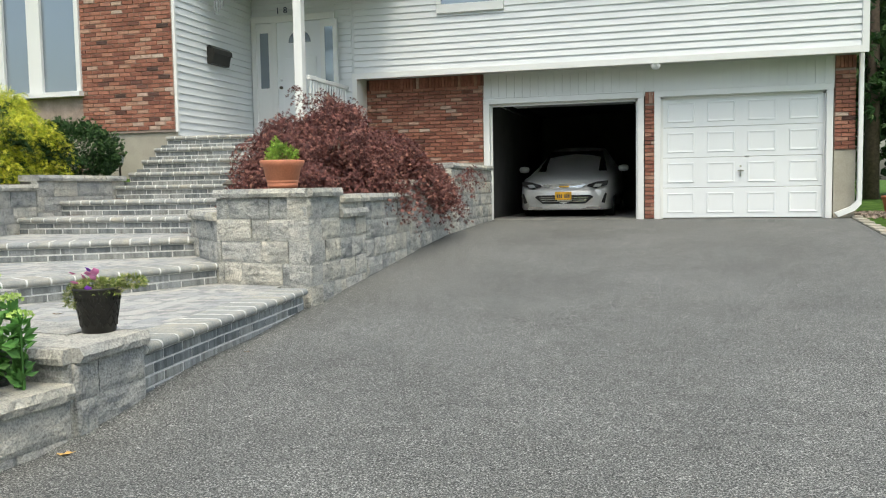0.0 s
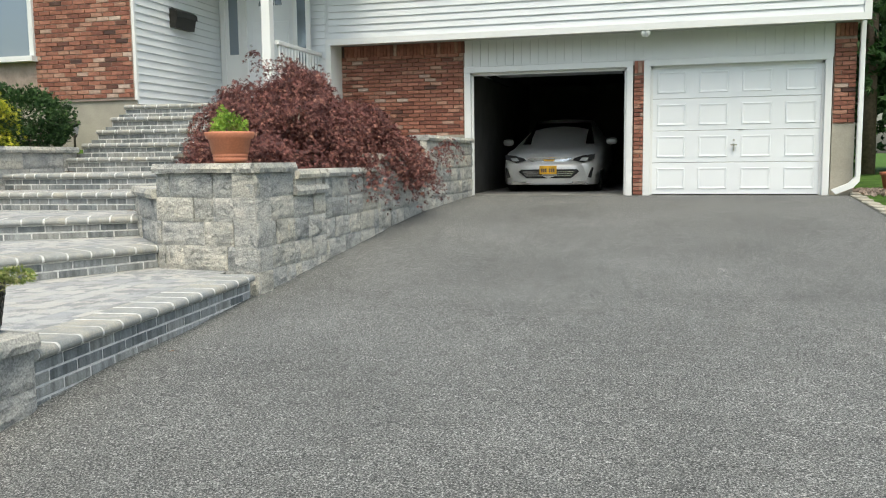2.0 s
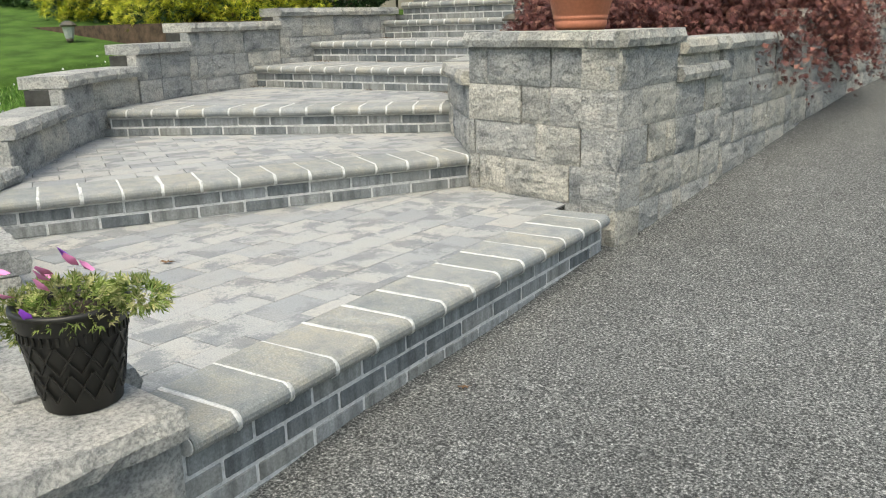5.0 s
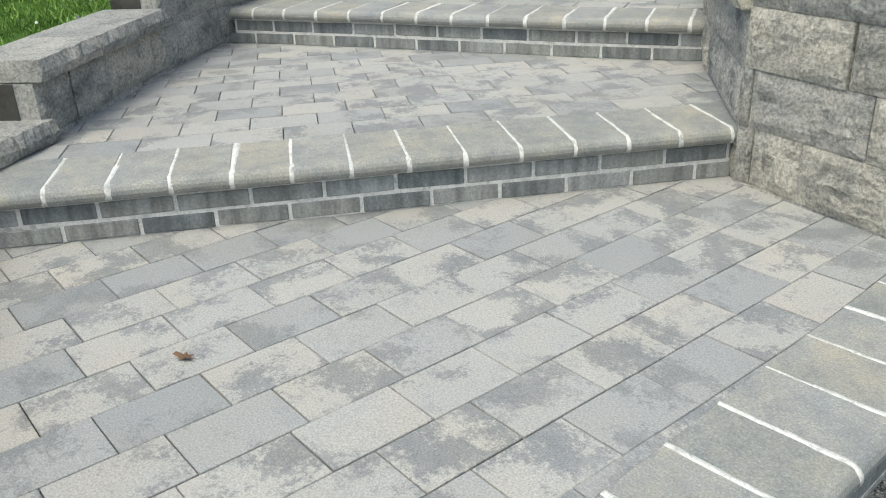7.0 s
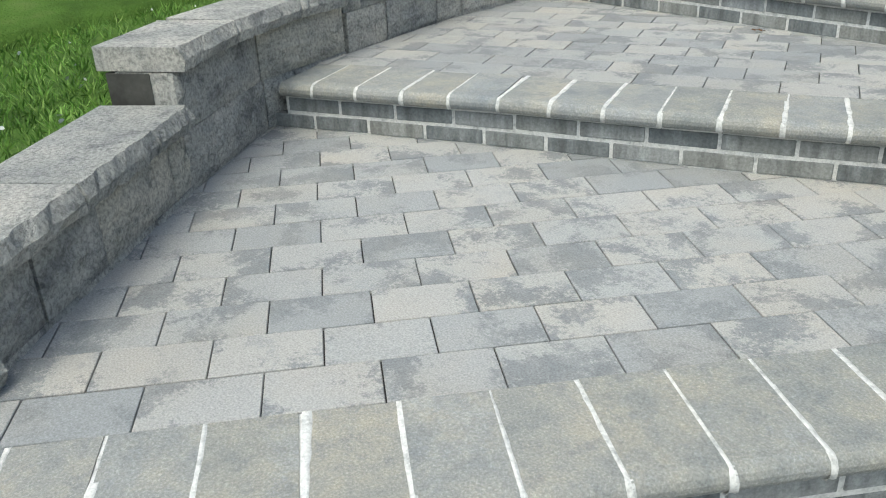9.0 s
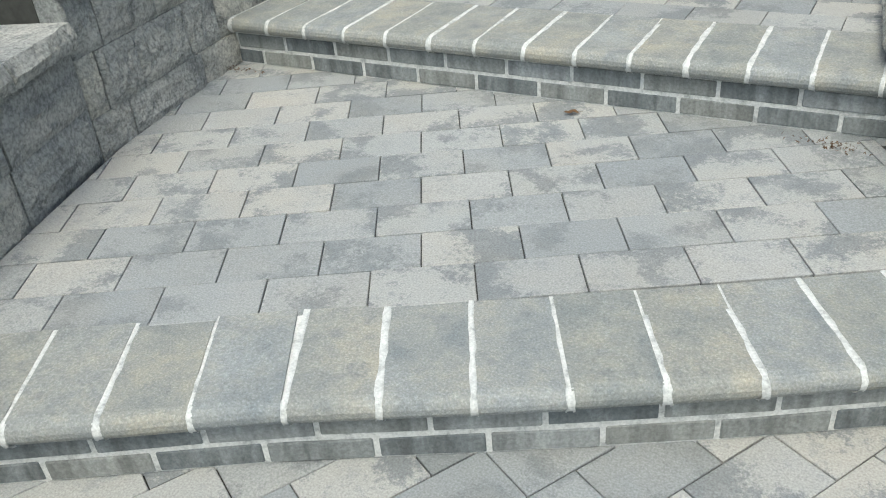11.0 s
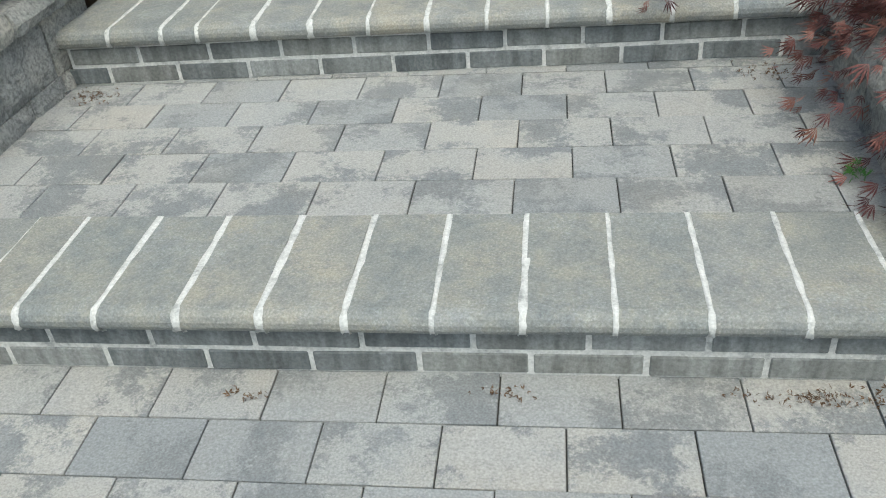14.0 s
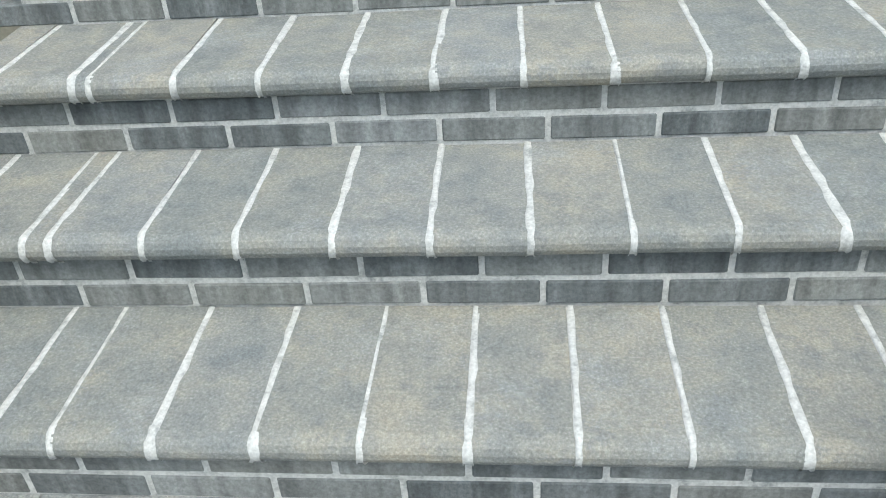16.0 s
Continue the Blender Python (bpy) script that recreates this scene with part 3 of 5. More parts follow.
def landing(name_label, region, top, angle, corner, size, shifts, seed, bed):
    """region: the paved plan, anticlockwise and convex. bed: the filled plan under it and its coping.
    corner: a paver's corner along and across the rows; size: paver pitch; shifts: bond of each row in turn."""
    rng = random.Random(seed)
    a = radians(angle)
    ux, uy = (math.cos(a), math.sin(a)), (-math.sin(a), math.cos(a))
    origin = (corner[0] * ux[0] + corner[1] * uy[0], corner[0] * ux[1] + corner[1] * uy[1])
    long, wide = size
    mesh = mesh_of(box(bmesh.new(), 0, long - 0.0032, 0, wide - 0.0032, -0.055, 0, 0.0018), "paver", PAVER)
    land = thing("pavement", (origin[0], origin[1], top - 0.06), name_label, "", "", "structure")
    part("paving_bed", prism(bmesh.new(), bed, -0.5, top - 0.056), SAND_SHADE, land)
    part("joint_sand", prism(bmesh.new(), region, top - 0.0565, top - 0.009), SAND_SHADE, land)
    for j in range(-16, 20):
        shift = shifts[j % len(shifts)] * long + rng.uniform(-0.006, 0.006)
        for i in range(-16, 18):
            s, t = i * long + shift, j * wide
            cor = [(s, t), (s + long - 0.0032, t), (s + long - 0.0032, t + wide - 0.0032), (s, t + wide - 0.0032)]
            quad = [(origin[0] + u * ux[0] + v * uy[0], origin[1] + u * ux[1] + v * uy[1]) for u, v in cor]
            c = clip(quad, region)
            if not c:
                continue
            area = 0.5 * sum(p[0] * q[1] - q[0] * p[1] for p, q in zip(c, c[1:] + c[:1]))
            if area < 0.0012:
                continue
            z = top + rng.uniform(-0.001, 0.0012)
            if area > 0.98 * (long - 0.0032) * (wide - 0.0032):
                attach("paver", mesh, land, Matrix.Translation((quad[0][0], quad[0][1], z)) @ Matrix.Rotation(a + radians(rng.uniform(-0.25, 0.25)), 4, "Z"))
            else:
                ox, oy = c[0]
                bm = prism(bmesh.new(), [(p[0] - ox, p[1] - oy) for p in c], -0.05, 0)
                part("paver", bm, PAVER, land, m=Matrix.Translation((ox, oy, z)))
    return land


R1 = 0.19
step(N1, 0.0, 4, "bullnose stone edge of the lowest landing above the driveway", start=0.152, pitch=0.1935, back=0.30)
step(N2, R1, start=0.148)
step(N3, 2 * R1, start=0.145, pitch=0.1868)
step(N4, 3 * R1, start=0.018, pitch=0.1767, back=0.383)
step(N5, 4 * R1, start=0.444, pitch=0.178, first=(0.144, 0.314), back=0.372)
ODD = (((0.17, 0.345), 0.462), ((0.11, 0.295), 0.347), ((0.10, 0.285), 0.325), ((0.12,), 0.21), ((), 0.15))
for k, p in enumerate(UPPER):
    step(p, (5 + k) * R1, first=ODD[k][0], start=ODD[k][1], pitch=(0.179, 0.184, 0.183, 0.183, 0.183)[k], back=0.37)
    y0 = p[0][1]
    if k < 4:
        tagged(part("stair_core", prism(bmesh.new(), [(-6.48, y0 + 0.12), (-3.6, y0 + 0.36), (-3.6, 12.3), (-6.48, 12.3)], (4 + k) * R1 - 0.02, (5 + k) * R1 - 0.062), SAND_SHADE), "", "", "", "structure")

# ---- porch ----
porch = thing("porch", (-5.4, 12.2, 1.5), "raised front porch paved in grey stone at the top of the steps", "porch", "", "structure")
boxed("porch_slab", -6.43, -3.6, 11.45, 13.94, 1.2, 1.705, PAVER, porch)


def house():
    h = thing("house", (-3, 14.45, 0.2), "split-level house with white vinyl siding over red brick and two garage bays", "house", "", "structure")
    yg, yo, yb = 14.45, 13.95, 11.45
    # garage level walls
    boxed("wall_backing", -4.75, -2.18, yg + 0.02, yg + 0.2, 0.0, 2.86, BRICK_MORTAR, h)
    boxed("wall_backing", 0.62, 0.80, yg + 0.02, yg + 0.2, 0.2, 2.4, BRICK_MORTAR, h)
    boxed("wall_backing", 3.57, 3.88, yg + 0.02, yg + 6, 1.33, 2.86, BRICK_MORTAR, h)
    boxed("foundation", 3.57, 3.89, yg + 0.005, yg + 6, 0.0, 1.33, FOUNDATION, h)
    boxed("foundation", -2.55, -2.16, yg - 0.02, yg + 0.015, 0.0, 1.28, FOUNDATION, h)
    # board band
    boxed("frieze", -2.18, 3.57, yg + 0.02, yg + 0.15, 2.34, 2.84, TRIM, h)
    x = -2.18
    while x < 3.56:
        boxed("frieze_board", x + 0.003, min(x + 0.137, 3.57), yg + 0.005, yg + 0.0195, 2.40, 2.84, TRIM, h)
        x += 0.14
    # door surrounds
    for name, x0, x1 in (("a", -2.07, 0.5), ("b", 0.88, 3.45)):
        boxed("door_casing", x0 - 0.11, x0, yg - 0.03, yg + 0.1, 0.24, 2.30, TRIM, h, 0.005)
        boxed("door_casing", x1, x1 + 0.10, yg - 0.03, yg + 0.1, 0.24, 2.30, TRIM, h, 0.005)
        boxed("door_casing", x0 - 0.11, x1 + 0.10, yg - 0.03, yg + 0.1, 2.30, 2.40, TRIM, h, 0.005)
        boxed("door_stop", x0, x0 + 0.035, yg + 0.06, yg + 0.09, 0.24, 2.30, TRIM, h)
        boxed("door_stop", x1 - 0.035, x1, yg + 0.06, yg + 0.09, 0.24, 2.30, TRIM, h)
        boxed("door_stop", x0, x1, yg + 0.06, yg + 0.09, 2.255, 2.30, TRIM, h)
    # inside of the garage, its dimness put in the wall and ceiling colour
    boxed("garage_floor", -2.4, 3.6, yg - 0.02, yg + 7, 0.0, 0.248, CONCRETE, h)
    boxed("garage_wall", -2.36, -2.18, yg + 0.2, yg + 7, 0.24, 2.9, SHADEWALL, h)
    boxed("garage_wall", 0.6, 0.7, yg + 0.2, yg + 7, 0.24, 2.9, SHADEWALL, h)
    boxed("garage_wall", -2.36, 3.6, yg + 6.8, yg + 7, 0.24, 2.9, SHADEWALL, h)
    boxed("garage_ceiling", -2.36, 3.6, yg + 0.15, yg + 7, 2.6, 2.7, SHADEWALL, h)
    boxed("door_track", -2.0, -1.96, yg + 0.2, yg + 3, 2.28, 2.31, CHROME, h)
    boxed("door_track", 0.40, 0.44, yg + 0.2, yg + 3, 2.28, 2.31, CHROME, h)
    for k in range(4):
        boxed("raised_door_panel", -2.02, 0.46, yg + 0.25 + k * 0.55, yg + 0.78 + k * 0.55, 2.43, 2.47, DOORPAINT, h)
    # overhanging upper floor
    boxed("soffit", -4.46, 3.93, yo + 0.01, yg + 0.3, 2.84, 2.87, SOFFIT, h)
    boxed("upper_wall", -4.42, 3.90, yo + 0.03, yo + 8, 2.87, 5.6, SIDING, h)
    boxed("wall_backing", -6.43, -4.42, yo + 0.03, yo + 0.2, 1.2, 5.6, SIDING, h)
    boxed("wing_wall", -6.6, -6.46, yb + 0.1, yo + 0.1, 1.2, 5.6, SIDING, h)
    boxed("fascia", -4.46, 3.96, yo - 0.02, yo + 0.03, 2.80, 2.90, TRIM, h)
    boxed("corner_board", -4.47, -4.38, yo - 0.015, yo + 0.55, 1.3, 2.88, TRIM, h)
    boxed("corner_board", 3.86, 3.96, yo - 0.02, yo + 0.08, 2.90, 5.6, TRIM, h)
    boxed("porch_side_wall", -4.47, -4.39, yo + 0.5, yg + 0.1, 1.0, 2.88, SIDING, h)
    boxed("roof_cover", -12, 5, yo - 0.9, yo + 9, 5.55, 5.7, SOFFIT, h)
    boxed("roof_cover", -12, -6.0, yb - 0.5, yo, 5.55, 5.7, SOFFIT, h)
    boxed("porch_ceiling", -6.5, -3.6, 12.0, yo, 4.35, 4.45, SOFFIT, h)

    def lap(x0, x1, y, z0, z1, axis="x"):
        z = z0
        while z < z1 - 0.01:
            bm = bmesh.new()
            hgt = min(0.112, z1 - z)
            if axis == "x":
                vs = [(x0, y, z), (x0, y - 0.026, z), (x0, y - 0.002, z + hgt), (x0, y, z + hgt)]
                ws = [(x1, b, c) for _, b, c in vs]
            else:
                vs = [(y, x0, z), (y + 0.026, x0, z), (y + 0.002, x0, z + hgt), (y, x0, z + hgt)]
                ws = [(a, x1, c) for a, _, c in vs]
            va, vb = [bm.verts.new(v) for v in vs], [bm.verts.new(v) for v in ws]
            bm.faces.new(va)
            bm.faces.new(vb[::-1])
            for i in range(4):
                bm.faces.new((va[i], vb[i], vb[(i + 1) % 4], va[(i + 1) % 4]))
            part("siding_board", bm, SIDING, h)
            z += 0.112
    lap(-4.42, 3.86, yo + 0.028, 2.90, 4.9)
    lap(-4.78, -4.47, yo + 0.028, 1.7, 4.9)
    lap(-6.43, -4.78, yo + 0.028, 4.02, 4.9)
    lap(yb + 0.02, yo, -6.458, 1.74, 4.9, "y")
    boxed("corner_board", -6.475, -6.425, yb - 0.02, yb + 0.03, 1.80, 5.5, TRIM, h)
    # brick wing
    boxed("foundation", -12, -6.46, yb + 0.0, yb + 0.3, 0.0, 1.80, FOUNDATION, h)
    boxed("wall_backing", -8.17, -6.47, yb - 0.03, yb + 0.2, 1.80, 5.5, BRICK_MORTAR, h)
    boxed("wall_backing", -12, -8.17, yb - 0.03, yb + 0.2, 1.80, 2.42, BRICK_MORTAR, h)
    bricks = mesh_of(box(bmesh.new(), -0.095, 0.095, -0.014, 0.02, 0, 0.055, 0.003), "brick", BRICK)
    soldier = mesh_of(box(bmesh.new(), -0.0275, 0.0275, -0.014, 0.02, 0, 0.19, 0.003), "brick", BRICK)
    rng = random.Random(5)

    def brickwork(x0, x1, y, z0, z1):
        r, z = 0, z0
        while z < z1 - 0.03:
            x = x0 - 0.1 * (r % 2)
            while x < x1:
                a, b = max(x, x0), min(x + 0.192, x1)
                if b - a > 0.03:
                    attach("brick", bricks, h, Matrix.Translation(((a + b) / 2, y + rng.uniform(-0.004, 0.004), z)) @ Matrix.Rotation(rng.uniform(-0.008, 0.008), 4, "Y") @ Matrix.Diagonal(((b - a) / 0.19, 1, 1, 1)))
                x += 0.203
            z += 0.066
            r += 1
    brickwork(-4.70, -2.20, yg, 1.0, 2.62)
    for i in range(42):
        attach("brick", soldier, h, Matrix.Translation((-4.66 + i * 0.06, yg, 2.64)))
    brickwork(0.62, 0.80, yg, 0.26, 2.18)
    brickwork(3.58, 3.88, yg, 1.35, 2.62)
    for x0, n in ((0.65, 3), (3.61, 5)):
        for i in range(n):
            attach("brick", soldier, h, Matrix.Translation((x0 + i * 0.06, yg, 2.20 if n == 3 else 2.64)))
    brickwork(-8.15, -6.48, yb - 0.03, 1.84, 4.3)
    # bow window on the wing
    win = attach("window", None, h, Matrix.Translation((-9.2, yb - 0.05, 2.45)), "tall white-framed picture window reflecting trees")
    boxed("sill", -10.6, -8.12, yb - 0.16, yb + 0.1, 2.42, 2.50, TRIM, win)
    for x0, x1 in ((-8.22, -8.14), (-9.12, -8.88), (-9.84, -9.62), (-10.6, -10.4)):
        boxed("frame", x0, x1, yb - 0.09, yb + 0.05, 2.50, 5.4, TRIM, win, 0.006)
    for x0, x1 in ((-8.88, -8.22), (-9.62, -9.12), (-10.4, -9.84)):
        boxed("pane", x0, x1, yb - 0.03, yb - 0.02, 2.50, 5.4, GLASS, win)
    boxed("sash", -9.16, -9.10, yb - 0.06, yb - 0.01, 2.5, 5.4, TRIM, win)
    # small window above the garage
    w2 = attach("window", None, h, Matrix.Translation((-2.28, yo, 3.85)), "white-framed window in the siding above the garage")
    boxed("frame", -2.87, -1.69, yo - 0.05, yo + 0.03, 3.84, 3.99, TRIM, w2, 0.006)
    boxed("frame", -2.87, -2.79, yo - 0.05, yo + 0.03, 3.99, 4.9, TRIM, w2)
    boxed("frame", -1.77, -1.69, yo - 0.05, yo + 0.03, 3.99, 4.9, TRIM, w2)
    boxed("pane", -2.79, -1.77, yo - 0.02, yo + 0.01, 3.99, 4.9, GLASS, w2)
    return h


HOUSE = house()


def garage_door():
    d = thing("garage_door", (2.16, 14.52, 0.25), "closed white panelled garage door with a small T-shaped handle", "garage door")
    x0, x1, z0, z1, y = 0.88, 3.45, 0.26, 2.29, 14.53
    hgt = (z1 - z0) / 4
    for r in range(4):
        sec = boxed("door_section", x0, x1, y, y + 0.04, z0 + r * hgt + 0.003, z0 + (r + 1) * hgt - 0.003, DOORPAINT, d, 0.004)
        w = (x1 - x0) / 4
        for c in range(4):
            bm = bmesh.new()
            a, b, lo, hi = x0 + c * w + 0.09, x0 + (c + 1) * w - 0.09, z0 + r * hgt + 0.075, z0 + (r + 1) * hgt - 0.075
            rings = []
            for inset, dy in ((0, -0.0005), (0.012, 0.0), (0.02, -0.012), (0.05, -0.003)):
                rings.append([bm.verts.new(p) for p in ((a + inset, y - 0.001 + dy, lo + inset), (b - inset, y - 0.001 + dy, lo + inset), (b - inset, y - 0.001 + dy, hi - inset), (a + inset, y - 0.001 + dy, hi - inset))])
            for p, q in zip(rings, rings[1:]):
                for i in range(4):
                    bm.faces.new((p[i], p[(i + 1) % 4], q[(i + 1) % 4], q[i]))
            bm.faces.new(rings[-1])
            bm.faces.new(rings[0][::-1])
            part("raised_panel", bm, DOORPAINT, sec)
    boxed("handle", 2.15, 2.17, y - 0.04, y, 0.94, 1.06, CHROME, d, 0.003, "chrome handle")
    boxed("handle", 2.11, 2.21, y - 0.05, y - 0.03, 1.03, 1.05, CHROME, d, 0.003, "chrome handle")
    boxed("lock", 2.145, 2.175, y - 0.02, y, 1.10, 1.13, CHROME, d, 0.003)
    boxed("lift_handle", 2.22, 2.30, y - 0.02, y, 1.27, 1.285, CHROME, d, 0.003)


garage_door()


def front_door():
    y = 13.955
    e = thing("front_door", (-5.66, y, 1.71), "closed white panelled front door with a fan light and two glazed side lights", "door")
    boxed("casing", -6.43, -4.78, y - 0.04, y + 0.02, 3.90, 4.02, TRIM, e, 0.005)
    for x0, x1 in ((-6.43, -6.33), (-6.02, -5.92), (-5.02 + 0.0, -4.93 + 0.0), (-4.86, -4.78)):
        boxed("casing", x0, x1, y - 0.04, y + 0.02, 1.71, 3.90, TRIM, e, 0.005)
    leaf = boxed("door_leaf", -5.92, -5.02, y - 0.01, y + 0.02, 1.72, 3.89, DOORPAINT, e)
    for x0 in (-5.80, -5.42):
        for z0, z1 in ((1.95, 2.5), (2.62, 3.25)):
            boxed("raised_panel", x0, x0 + 0.28, y - 0.022, y - 0.0105, z0, z1, DOORPAINT, leaf, 0.008)
    for x0, x1 in ((-6.33, -6.02), (-4.93, -4.86)):
        boxed("side_panel", x0, x1, y - 0.015, y + 0.02, 1.72, 3.89, TRIM, e)
    boxed("side_light", -6.26, -6.09, y - 0.022, y - 0.016, 2.72, 3.72, GLASS, e)
    boxed("side_light_frame", -6.29, -6.06, y - 0.020, y - 0.0155, 2.69, 3.75, TRIM, e)
    bm = bmesh.new()
    c = bm.verts.new((-5.47, y - 0.014, 3.52))
    arc = [bm.verts.new((-5.47 + 0.22 * math.cos(radians(a)), y - 0.014, 3.52 + 0.22 * math.sin(radians(a)))) for a in range(0, 181, 15)]
    for p, q in zip(arc, arc[1:]):
        bm.faces.new((c, p, q))
    part("fan_light", bm, GLASS, e)
    for a in (45, 90, 135):
        boxed("glazing_bar", -5.47 + 0.11 * math.cos(radians(a)) - 0.008, -5.47 + 0.11 * math.cos(radians(a)) + 0.008, y - 0.02, y - 0.0145, 3.52, 3.52 + 0.2 * math.sin(radians(a)), DOORPAINT, e)
    part("door_knob", lathe([(0.004, 0), (0.03, 0.01), (0.03, 0.04), (0.004, 0.055)], 12), BRONZE, e, "dark round knob", True, Matrix.Translation((-5.85, y - 0.012, 2.72)) @ Matrix.Rotation(radians(90), 4, "X"))
    part("deadbolt", lathe([(0.004, 0), (0.025, 0.005), (0.02, 0.02)], 12), CHROME, e, "", True, Matrix.Translation((-5.85, y - 0.012, 2.86)) @ Matrix.Rotation(radians(90), 4, "X"))
    glazed = thing("storm_door", (-4.9, 13.9, 1.71), "white storm door held open beside the front door, glass pane", "door")
    boxed("frame", -5.02, -4.94, 13.84, 13.87, 1.75, 3.88, TRIM, glazed)
    boxed("frame", -4.78, -4.70, 13.84, 13.87, 1.75, 3.88, TRIM, glazed)
    boxed("pane", -4.94, -4.78, 13.85, 13.86, 2.4, 3.75, GLASS, glazed)
    boxed("kick_panel", -4.94, -4.78, 13.845, 13.865, 1.75, 2.4, TRIM, glazed)
    boxed("top_rail", -4.94, -4.78, 13.845, 13.865, 3.75, 3.88, TRIM, glazed)


front_door()


def number_sign():
    n = thing("house_number", (-5.62, 13.93, 4.08), "small dark metal house number above the door", "house number")
    for k, ch in enumerate("18"):
        cu = bpy.data.curves.new("digit", "FONT")
        cu.body, cu.size, cu.extrude = ch, 0.16, 0.004
        cu.materials.append(INK)
        attach("digit", cu, n, Matrix.Translation((-5.93 + 0.15 * k, 13.945, 4.06)) @ Matrix.Rotation(radians(90), 4, "X"))


number_sign()


def porch_fittings():
    p = thing("porch_column", (-4.66, 12.2, 1.3), "square white porch column", "column")
    boxed("shaft", -4.74, -4.60, 12.13, 12.27, 1.2, 4.35, TRIM, p, 0.006)
    boxed("base", -4.76, -4.58, 12.11, 12.29, 1.2, 1.4, TRIM, p, 0.006)
    r = thing("porch_railing", (-4.55, 13, 1.71), "white porch railing with turned balusters", "railing")
    boxed("top_rail", -4.60, -4.53, 12.27, 13.93, 2.62, 2.68, TRIM, r, 0.006)
    boxed("bottom_rail", -4.60, -4.54, 12.27, 13.93, 1.80, 1.85, TRIM, r, 0.006)
    for i in range(14):
        y = 12.34 + i * 0.115
        part("baluster", lathe([(0.014, 1.85), (0.022, 1.95), (0.016, 2.1), (0.024, 2.3), (0.014, 2.5), (0.02, 2.62)], 8, (-4.565, y)), TRIM, r, "", True)
    b = thing("mailbox", (-6.36, 12.6, 3.0), "black metal wall mailbox with a rounded lid on the siding", "mailbox")
    bm = sweep([(0, 12.38), (0, 12.93)], [(-0.0, 2.98), (-0.0, 3.26), (0.06, 3.27), (0.13, 3.22), (0.14, 3.16), (0.10, 2.98)])
    part("box", bm, BLACKPLASTIC, b, m=Matrix.Translation((-6.44, 0, 0)))
    bm = sweep([(0, 12.36), (0, 12.95)], [(0.0, 3.27), (0.07, 3.285), (0.15, 3.23), (0.155, 3.15), (0.145, 3.15), (0.14, 3.225), (0.07, 3.272)])
    part("lid", bm, BLACKPLASTIC, b, m=Matrix.Translation((-6.44, 0, 0)))
    c = thing("wind_chime", (-6.2, 12.4, 4.0), "pale metal wind chime hanging from the porch ceiling", "wind chime")
    for i in range(4):
        boxed("tube", -6.28 + i * 0.05, -6.255 + i * 0.05, 12.39, 12.41, 3.78 + 0.04 * i, 4.33, CHROME, c)
    boxed("ring", -6.3, -6.08, 12.37, 12.43, 4.33, 4.35, BRONZE, c)


porch_fittings()


def downspout():
    d = thing("downspout", (3.9, 14.3, 0.3), "white metal downspout with an elbow at the house corner", "downspout")
    boxed("pipe", 3.90, 3.97, 14.30, 14.38, 0.55, 2.84, TRIM, d, 0.01)
    bm = bmesh.new()
    pts = [(3.935, 0.62), (3.93, 0.5), (3.84, 0.40), (3.60, 0.30)]
    prev = None
    for x, z in pts:
        ring = [bm.verts.new((x + dx, 14.34 + dy, z + dz)) for dx, dy, dz in ((-0.03, -0.045, 0.035), (-0.03, 0.045, 0.035), (0.03, 0.045, -0.035), (0.03, -0.045, -0.035))]
        if prev:
            for i in range(4):
                bm.faces.new((prev[i], prev[(i + 1) % 4], ring[(i + 1) % 4], ring[i]))
        else:
            bm.faces.new(ring)
        prev = ring
    bm.faces.new(prev[::-1])
    part("elbow", bm, TRIM, d)
    f = thing("flood_light", (0.8, 14.1, 2.8), "twin flood light under the soffit over the garage", "light")
    boxed("base", 0.74, 0.86, 14.05, 14.15, 2.80, 2.835, CHROME, f, 0.005)
    for sx in (-1, 1):
        part("lamp_head", lathe([(0.02, 0), (0.05, 0.04), (0.06, 0.1), (0.055, 0.11)], 14), TRIM, f, "", True, Matrix.Translation((0.8 + 0.05 * sx, 14.06, 2.79)) @ Matrix.Rotation(radians(50 * sx), 4, "Y") @ Matrix.Rotation(radians(120), 4, "X"))


downspout()


